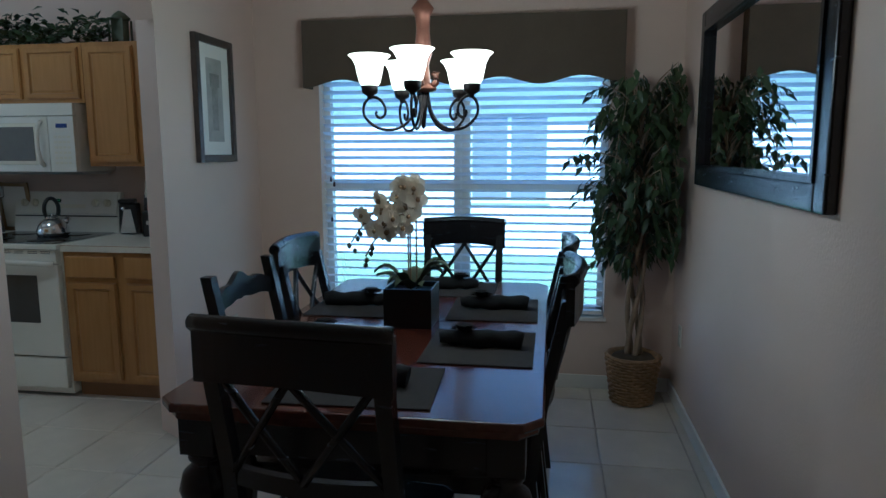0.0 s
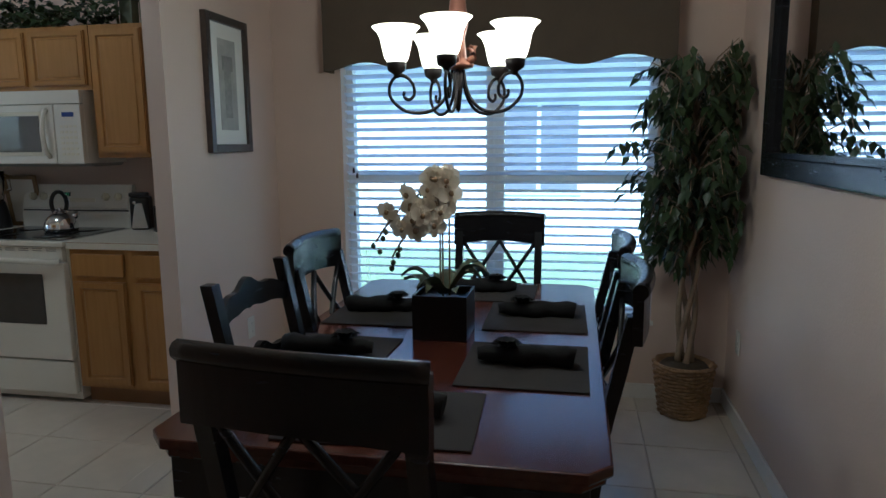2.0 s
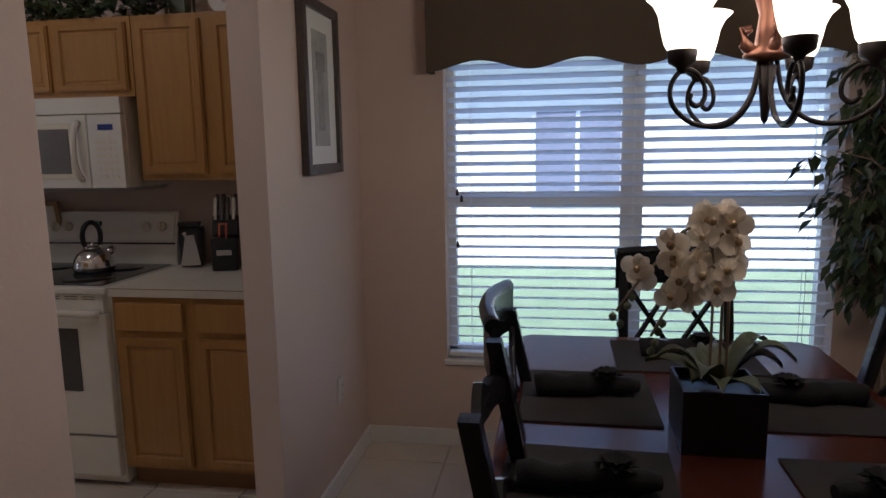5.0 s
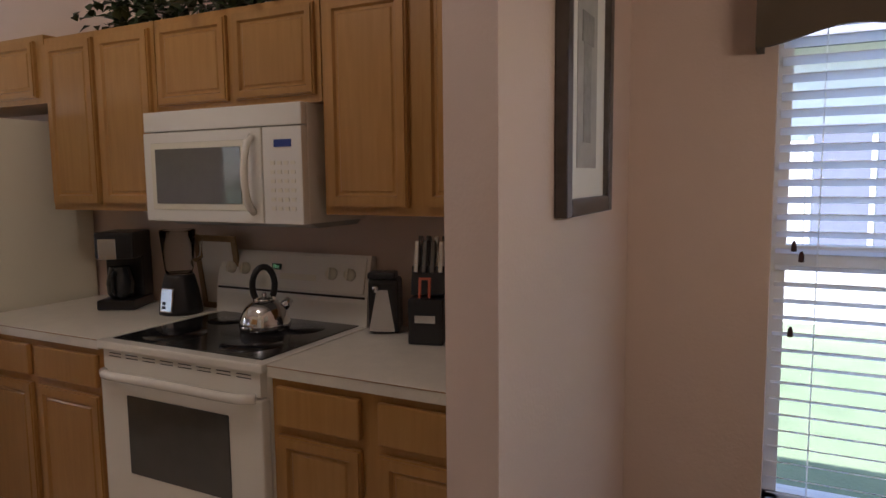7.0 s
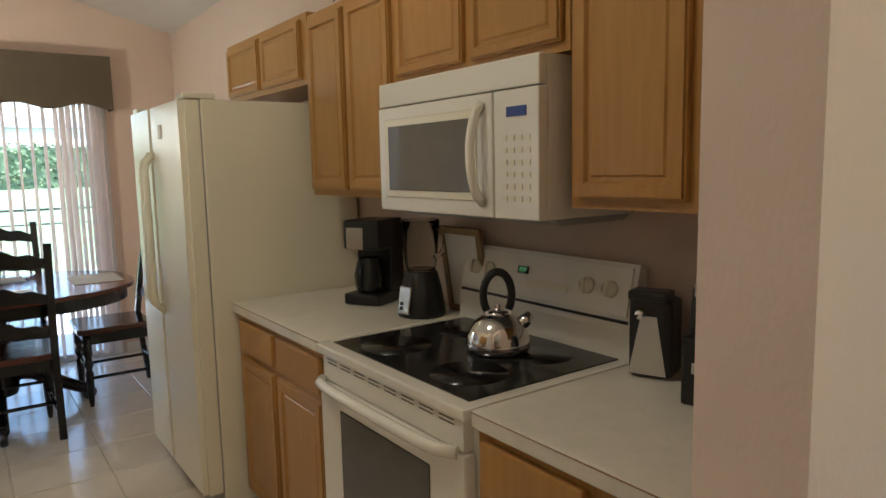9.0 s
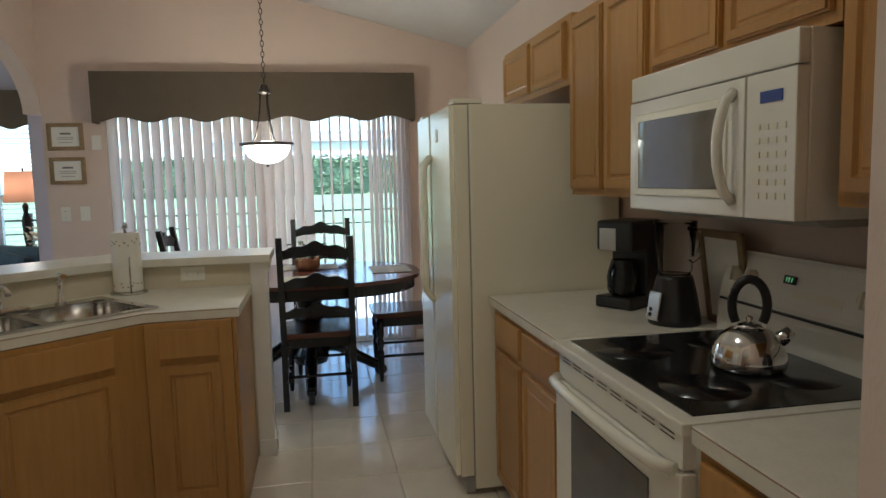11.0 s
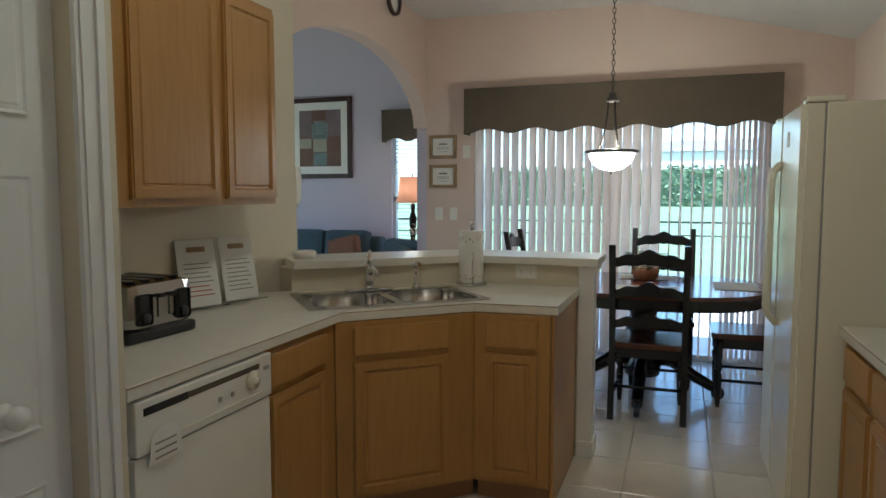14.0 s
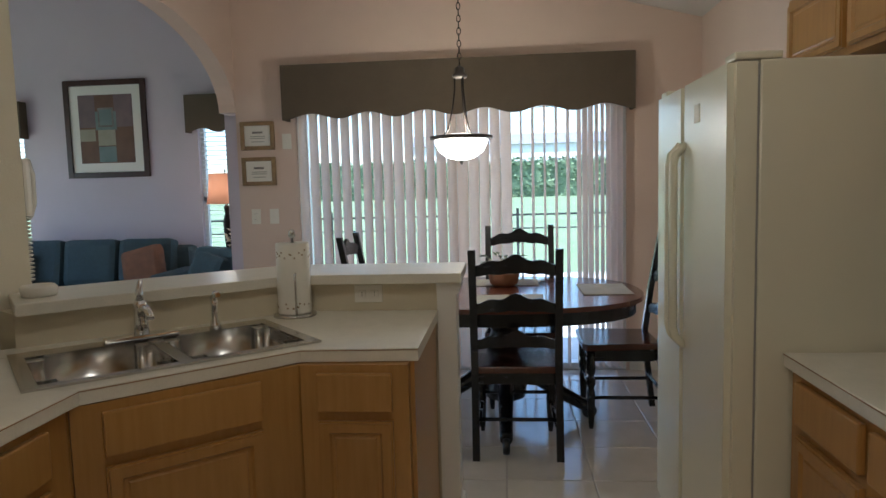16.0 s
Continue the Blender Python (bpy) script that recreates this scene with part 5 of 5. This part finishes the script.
# ---- mirror and picture ----
mi = thing("wall_mirror", pose(E_X - 0.001, 4.17, 1.27, 0, 0, -90), "large wall mirror in a wide black moulded frame", "mirror")
L, H, F = 0.80, 0.80, 0.078
for nm, r in (("frame_side", [(-L, -L + F, 0, H), (L - F, L, 0, H)]), ("frame_rail", [(-L + F, L - F, 0, F), (-L + F, L - F, H - F, H)])):
    for a0, a1, b0, b1 in r:
        fo = part(nm, box(a0, a1, -0.035, 0, b0, b1, 0.008), M_BLACKWOOD, mi)
part("inner_lip", boxes([(-L + F, -L + F + 0.02, -0.042, -0.012, F, H - F), (L - F - 0.02, L - F, -0.042, -0.012, F, H - F), (-L + F + 0.02, L - F - 0.02, -0.042, -0.012, F, F + 0.02), (-L + F + 0.02, L - F - 0.02, -0.042, -0.012, H - F - 0.02, H - F)]), M_BLACKWOOD, mi)
part("mirror_glass", box(-L + F, L - F, -0.014, -0.004, F, H - F), M_MIRROR, mi)


def framed_picture(name, m, w, h, rail, frame_mat, mount, label, paint):
    t = thing(name, m, label, "picture")
    part("frame", boxes([(-w / 2, -w / 2 + rail, -0.03, 0, 0, h), (w / 2 - rail, w / 2, -0.03, 0, 0, h), (-w / 2 + rail, w / 2 - rail, -0.03, 0, 0, rail), (-w / 2 + rail, w / 2 - rail, -0.03, 0, h - rail, h)], 0.004), frame_mat, t)
    part("mount", box(-w / 2 + rail, w / 2 - rail, -0.014, -0.002, rail, h - rail), M_PAPER, t)
    for x0, x1, z0, z1, col, k in paint:
        part("print", box(x0, x1, -0.0155 - 0.0008 * k, -0.013, z0, z1), col, t)


P_GREY = mat("print_grey", (0.33, 0.31, 0.28), 0.7, scale=14, color2=(0.52, 0.49, 0.44))
P_DARK = mat("print_dark", (0.13, 0.12, 0.11), 0.7, scale=20, color2=(0.30, 0.28, 0.25))
P_SMOKE = mat("print_smoke", (0.22, 0.21, 0.19), 0.7, scale=24, color2=(0.42, 0.40, 0.36))
P_BROWN = mat("print_brown", (0.11, 0.055, 0.035), 0.6, scale=8, color2=(0.19, 0.10, 0.06))
P_TEAL = mat("print_teal", (0.12, 0.17, 0.17), 0.6, scale=8, color2=(0.22, 0.27, 0.26))
P_CREAM = mat("print_cream", (0.40, 0.36, 0.28), 0.6, scale=8, color2=(0.30, 0.28, 0.20))
P_PLUM = mat("print_plum", (0.13, 0.09, 0.10), 0.6, scale=8, color2=(0.22, 0.15, 0.15))
framed_picture("wall_picture", pose(HALL + 0.001, 5.015, 1.38, 0, 0, 90), 0.41, 0.66, 0.04, M_PEWTER, True, "tall framed grey print with cream mount on the wall",
               [(-0.085, 0.085, 0.11, 0.55, P_GREY, 0), (-0.035, 0.03, 0.17, 0.42, P_SMOKE, 1), (-0.05, 0.05, 0.40, 0.47, P_SMOKE, 2)])
framed_picture("wall_painting", pose(LX + 0.001, -0.185, 1.61, 0, 0, 90), 0.94, 1.06, 0.06, M_DARKFR, True, "large framed abstract in brown and teal blocks",
               [(-0.31, 0.31, 0.16, 0.90, P_BROWN, 0), (-0.31, -0.12, 0.55, 0.90, P_PLUM, 1), (0.10, 0.31, 0.55, 0.90, P_PLUM, 1), (-0.12, 0.12, 0.52, 0.72, P_TEAL, 2), (-0.10, 0.10, 0.35, 0.52, P_CREAM, 2), (-0.10, 0.10, 0.17, 0.34, P_TEAL, 2), (-0.31, -0.13, 0.40, 0.53, P_CREAM, 1), (-0.09, 0.09, 0.55, 0.76, P_DARK, 3), (-0.07, 0.07, 0.57, 0.74, P_TEAL, 4)])
for z in (1.73, 1.46):
    framed_picture("framed_certificate", pose(W_X + 0.001, 2.27, z, 0, 0, 90), 0.265, 0.215, 0.03, M_GOLD, True, "small certificate in an aged gold frame",
                   [(-0.04, 0.04, 0.125, 0.14, P_DARK, 0), (-0.06, 0.06, 0.10, 0.106, P_GREY, 0), (-0.06, 0.06, 0.085, 0.091, P_GREY, 0), (-0.05, 0.05, 0.06, 0.066, P_GREY, 0)])
ck = thing("wall_clock", pose(-7.58, 2.101, 3.00 - 0.02, 90, 0, 180), "dark round clock on the wall above the arch", "clock")
part("rim", lathe([(0.10, 0), (0.13, 0.01), (0.13, 0.03), (0.11, 0.035), (0.10, 0.02)], 32, closed=False), M_DARKFR, ck)
part("face", lathe([(0.105, 0.0), (0.105, 0.012), (0, 0.012)], 32), M_PAPER, ck)
part("hand", boxes([(-0.004, 0.004, 0, 0.07, 0.013, 0.015)]), M_BLACKPL, ck)

# ---- corner tree ----
tr = thing("ficus_tree", pose(-0.405, 5.385, 0), "artificial ficus tree with twisted trunks in a wicker basket", "plant")
rows = []
b = lathe([(0.105, 0), (0.112, 0.015), (0.146, 0.265), (0.150, 0.28), (0.142, 0.285), (0.134, 0.27), (0.128, 0.25), (0, 0.25)], 28)
part("basket", b, M_WICKER, tr)
wv = bmesh.new()
for k in range(16):
    z = 0.014 + 0.0172 * k
    rr = 0.113 + 0.038 * z / 0.28
    join(wv, tube([(rr * (1 + 0.04 * math.cos(14 * a + math.pi * (k % 2))) * math.cos(a), rr * (1 + 0.04 * math.cos(14 * a + math.pi * (k % 2))) * math.sin(a), z + 0.003 * math.sin(5 * a + k)) for a in [2 * math.pi * i / 84 for i in range(85)]], 0.0085, 5))
tagged(part("weave", wv, M_WICKER, tr), kind="stuff")
part("moss", lathe([(0.128, 0.252), (0.11, 0.275), (0.05, 0.285), (0, 0.285)], 20), M_SOIL, tr)
rn = random.Random(21)
for k in range(4):
    ph0 = math.pi / 2 * k
    pts = [(0.035 * math.cos(ph0 + z * 5) * (1 + 0.5 * z), 0.035 * math.sin(ph0 + z * 5) * (1 + 0.5 * z), 0.26 + z) for z in [0.064 * i for i in range(18)]]
    part("trunk", tube(pts, [0.017 - 0.0006 * i for i in range(18)], 7), M_BARK, tr)
br, lf = bmesh.new(), bmesh.new()
for k in range(125):
    z = rn.uniform(0.85, 1.80)
    a = rn.uniform(0, 2 * math.pi)
    reach = rn.uniform(0.12, 0.36) * (1.0 - 0.35 * abs(z - 1.35) / 0.5)
    s = Vector((0, 0, z - 0.12))
    e = Vector((reach * math.cos(a), reach * math.sin(a), z + rn.uniform(0.0, 0.12)))
    e.x = min(e.x, 0.19)
    e.y = min(e.y, 0.12)
    tip = e + Vector((0.04 * math.cos(a), 0.04 * math.sin(a), -rn.uniform(0.06, 0.14)))
    tip.x, tip.y = min(tip.x, 0.18), min(tip.y, 0.12)
    tube([s, (s + e) / 2 + Vector((0, 0, 0.03)), e, tip], [0.005, 0.004, 0.003, 0.002], 5, bm=br)
    for q in range(15):
        u = q / 14
        p = (s.lerp(e, u / 0.7) if u < 0.7 else e.lerp(tip, (u - 0.7) / 0.3)) + Vector((rn.uniform(-0.02, 0.02), rn.uniform(-0.02, 0.02), rn.uniform(-0.01, 0.02)))
        if (p - Vector((0, 0, p.z))).length < 0.05:
            continue
        d = Vector((math.cos(a) * 0.5 + rn.uniform(-0.8, 0.8), math.sin(a) * 0.5 + rn.uniform(-0.8, 0.8), -rn.uniform(0.35, 1.2)))
        if p.x > 0.15:
            d.x = -abs(d.x) * 0.3
        if p.y > 0.09:
            d.y = -abs(d.y) * 0.3
        leaf(lf, p, d, (rn.uniform(-0.4, 0.4), rn.uniform(-0.4, 0.4), 1), rn.uniform(0.065, 0.10), rn.uniform(0.030, 0.044), 0.2)
part("limb", br, M_BARK, tr)
tagged(part("crown", lf, M_LEAF, tr, "dense glossy dark green leaves"), kind="stuff")

# ---- breakfast nook ----
T = Vector((-7.30, 4.13, 0))
nt_ = thing("pedestal_table", pose(T.x, T.y, 0) @ Matrix.Diagonal((1.15, 1, 1.03, 1)), "oval dark cherry pedestal table with black base", "table")
oval = [(0.54 * math.copysign(abs(math.cos(a)) ** 0.8, math.cos(a)), 0.80 * math.copysign(abs(math.sin(a)) ** 0.8, math.sin(a))) for a in [2 * math.pi * k / 48 for k in range(48)]]
part("tabletop", prism(oval, 'z', 0.735, 0.76), M_CHERRY, nt_)
part("apron", prism([(x * 0.93, y * 0.95) for x, y in oval], 'z', 0.66, 0.735), M_BLACKWOOD, nt_)
part("pedestal", lathe([(0.12, 0.14), (0.13, 0.20), (0.09, 0.26), (0.11, 0.36), (0.12, 0.44), (0.08, 0.52), (0.10, 0.58), (0.20, 0.64), (0.20, 0.66)], 20), M_BLACKWOOD, nt_)
for k in range(4):
    r = pose(0, 0, 0, 0, 0, 90 * k)
    ft = part("foot", moved(tube([(0.06, 0, 0.26), (0.20, 0, 0.24), (0.34, 0, 0.15), (0.46, 0, 0.085), (0.50, 0, 0.08)], [0.05, 0.048, 0.04, 0.036, 0.034], 10), r), M_BLACKWOOD, nt_)
    part("castor", moved(lathe([(0, -0.02), (0.04, -0.018), (0.045, 0), (0.04, 0.018), (0, 0.02)], 16), r @ pose(0.50, 0, 0.045, 90)), M_BLACKPL, ft)
G2 = "chairs round the breakfast table"
TALL = Matrix.Diagonal((1, 1, 1.035, 1))
near = ladder_chair(pose(-6.70, 4.19, 0, 0, 0, 90) @ TALL, G2, M_CHERRY)
copy_thing(near, pose(-7.84, 4.24, 0, 0, 0, -90) @ TALL)
copy_thing(near, pose(-7.32, 5.0, 0, 0, 0, 180) @ TALL)
copy_thing(near, pose(-7.30, 3.30, 0, 0, 0, 0) @ TALL)
for x, y, a in ((-6.98, 4.15, 90), (-7.62, 4.15, 90), (-7.30, 4.72, 0), (-7.30, 3.55, 0)):
    single("placemat", box(-0.20, 0.20, -0.14, 0.14, 0, 0.004, 0.0015), P_CREAM, pose(x, y, 0.784, 0, 0, a), "beige woven placemat on the breakfast table", "placemat", "breakfast placemats")
fb = thing("flower_basket", pose(-7.50, 4.13, 0.784) @ Matrix.Scale(0.88, 4), "small terracotta bowl with cream flowers on the table", "flowers")
part("bowl", lathe([(0.07, 0), (0.10, 0.02), (0.11, 0.085), (0.105, 0.09), (0.095, 0.08), (0, 0.07)], 24), mat("terracotta", (0.28, 0.12, 0.055), 0.7, var=0.15), fb)
b, g = bmesh.new(), bmesh.new()
for k in range(70):
    a, r = rn.uniform(0, 6.28), rn.uniform(0, 0.10)
    p = (r * math.cos(a), r * math.sin(a) * 1.2, 0.09 + rn.uniform(0.0, 0.07))
    leaf(b, p, (rn.uniform(-1, 1), rn.uniform(-1, 1), rn.uniform(0, 1)), (0, 0, 1), 0.05, 0.045)
for k in range(60):
    a = rn.uniform(0, 6.28)
    leaf(g, (0.09 * math.cos(a), 0.11 * math.sin(a), 0.09 + rn.uniform(0, 0.12)), (math.cos(a), math.sin(a) * 1.4, rn.uniform(-0.2, 1)), (0, 0, 1), 0.075, 0.03)
part("blossoms", b, M_PETAL, fb)
part("foliage", g, M_OLIVE, fb)
pn = thing("pendant_lamp", pose(PENDANT.x, PENDANT.y, 0), "bronze pendant lamp with lit white glass bowl on a chain", "pendant lamp")
part("bowl", lathe([(0.155, 1.685), (0.15, 1.655), (0.125, 1.61), (0.075, 1.575), (0.02, 1.562), (0, 1.562), (0, 1.566), (0.02, 1.568), (0.12, 1.616), (0.15, 1.685)], 36, closed=False), M_PSHADE, pn, "lit white glass bowl").visible_shadow = False
part("rim", lathe([(0.155, 1.68), (0.18, 1.685), (0.182, 1.70), (0.15, 1.705), (0.15, 1.68)], 36, closed=False), M_PEWTER, pn)
part("finial", lathe([(0, 1.535), (0.008, 1.545), (0.010, 1.555), (0.018, 1.56), (0, 1.566)], 14), M_PEWTER, pn)
for k in range(3):
    part("rod", moved(tube([(0.152, 0, 1.70), (0.10, 0, 1.705), (0.072, 0, 1.74), (0.045, 0, 1.86), (0.030, 0, 1.97), (0.03, 0, 2.04)], 0.005, 6), pose(0, 0, 0, 0, 0, 40 + 120 * k)), M_IRON, pn)
part("crown", lathe([(0.04, 2.03), (0.045, 2.045), (0.03, 2.06), (0.028, 2.085), (0.01, 2.095), (0, 2.10)], 18), M_PEWTER, pn)
chain(pn, 2.10, 2.97, M_IRON)
part("ceiling_canopy", lathe([(0.06, 2.99), (0.055, 2.965), (0, 2.955)], 18), M_PEWTER, pn)

# ---- living room ----
sf = thing("sofa", pose(-9.93, -0.25, 0, 0, 0, 90), "teal upholstered three seat sofa against the wall", "sofa")
part("base", box(-1.05, 1.05, -0.45, 0.42, 0.06, 0.30, 0.03), M_TEAL, sf)
part("back", box(-1.05, 1.05, 0.20, 0.44, 0.30, 0.86, 0.06), M_TEAL, sf)
for s in (-1, 1):
    part("arm", box(1.05 * s - 0.12, 1.05 * s + 0.12, -0.47, 0.44, 0.06, 0.64, 0.07), M_TEAL, sf)
for k in range(3):
    part("seat_cushion", box(-0.92 + 0.615 * k, -0.31 + 0.615 * k, -0.48, 0.20, 0.30, 0.46, 0.04), M_TEAL, sf)
    part("back_cushion", moved(box(-0.30, 0.30, -0.10, 0.10, 0, 0.50, 0.07), pose(-0.615 + 0.615 * k, 0.12, 0.45, -10)), M_TEAL, sf)
for x, a in ((-0.90, 10), (0.72, -14)):
    single("throw_pillow", box(-0.22, 0.22, -0.07, 0.07, 0, 0.42, 0.06), M_RUST, pose(-9.93 + 0.10, -0.25 + x, 0.47, -18, a, 90), "rust brown throw pillow on the sofa", "pillow")
ac = thing("armchair", pose(-9.35, 1.15, 0, 0, 0, 55), "teal upholstered armchair with a cushion", "armchair")
part("base", box(-0.42, 0.42, -0.42, 0.42, 0.06, 0.42, 0.05), M_TEAL, ac)
part("back", moved(box(-0.42, 0.42, -0.12, 0.12, 0, 0.50, 0.09), pose(0, 0.34, 0.38, -10)), M_TEAL, ac)
for s in (-1, 1):
    part("arm", box(0.44 * s - 0.10, 0.44 * s + 0.10, -0.42, 0.42, 0.06, 0.60, 0.06), M_TEAL, ac)
part("cushion", moved(box(-0.25, 0.25, -0.09, 0.09, 0, 0.40, 0.08), pose(0.0, 0.12, 0.45, -25, 8, 0)), M_TEAL, ac)
et = thing("side_table", pose(-9.8, 1.42, 0), "dark wooden side table under the lamp", "table")
part("top", lathe([(0.25, 0.675), (0.25, 0.70), (0, 0.70)], 28), M_DARKFR, et)
part("stem", lathe([(0.16, 0), (0.14, 0.03), (0.03, 0.06), (0.03, 0.675)], 18), M_DARKFR, et)
lp = thing("table_lamp", pose(-9.8, 1.38, 0.701), "table lamp with rust bell shade and dark turned base", "lamp")
part("base", lathe([(0.085, 0), (0.08, 0.02), (0.03, 0.05), (0.02, 0.10), (0.035, 0.25), (0.045, 0.42), (0.02, 0.50), (0.03, 0.56), (0.01, 0.60), (0, 0.60)], 18), M_IRON, lp)
part("shade", lathe([(0.19, 0.60), (0.17, 0.70), (0.155, 0.90)], 28, closed=False), M_LSHADE, lp, "rust pleated cloth shade").visible_shadow = False
part("finial", lathe([(0.005, 0.60), (0.005, 0.91), (0.012, 0.925), (0, 0.945)], 8), M_IRON, lp)
fl = thing("flower_vase", pose(-9.68, 1.56, 0.701), "small vase of cream flowers on the side table", "flowers")
part("vase", lathe([(0.04, 0), (0.06, 0.08), (0.035, 0.18), (0.045, 0.20)], 16), M_PAPER, fl)
b = bmesh.new()
for k in range(60):
    leaf(b, (rn.gauss(0, 0.05), rn.gauss(0, 0.05), 0.26 + rn.gauss(0, 0.05)), (rn.uniform(-1, 1), rn.uniform(-1, 1), rn.uniform(-0.3, 1)), (0, 0, 1), 0.06, 0.05)
part("blossoms", b, M_PETAL, fl)

# ---- floor tiles, last ----
PITCH, GX, GY, J = 0.4135, -6.01, 4.13, 0.006
def tile_mesh(w, d):
    b = box(0, w, 0, d, -0.008, 0.0)
    bmesh.ops.bevel(b, geom=[e for e in b.edges if all(v.co.z > -0.001 for v in e.verts)], offset=0.0025, segments=1, affect='EDGES')
    return mesh("tile", b, M_TILE)


floor = bpy.data.objects["floor"]
cache = {}
far = bmesh.new()
RECTS = [(-8.36, 2.10, HW, 5.57), (HW, 3.53, -2.71, 4.49), (-2.71, -1.5, -0.165, 5.57)]
for ra in RECTS:
    for i in range(-8, 18):
        for j in range(-16, 6):
            xa, xb = max(ra[0], GX + PITCH * i + J / 2), min(ra[2], GX + PITCH * (i + 1) - J / 2)
            ya, yb = max(ra[1], GY + PITCH * j + J / 2), min(ra[3], GY + PITCH * (j + 1) - J / 2)
            if xb - xa < 0.02 or yb - ya < 0.02:
                continue
            if yb < 1.6 and xa > -2.8:
                box(xa, xb, ya, yb, -0.008, 0.0, bm=far)
                continue
            key = (round(xb - xa, 4), round(yb - ya, 4))
            if key not in cache:
                cache[key] = tile_mesh(*key)
            o = new("tile", cache[key])
            o.parent, o.location = floor, (xa, ya, 0)
tagged(part("tile", far, M_TILE, floor), kind="stuff")
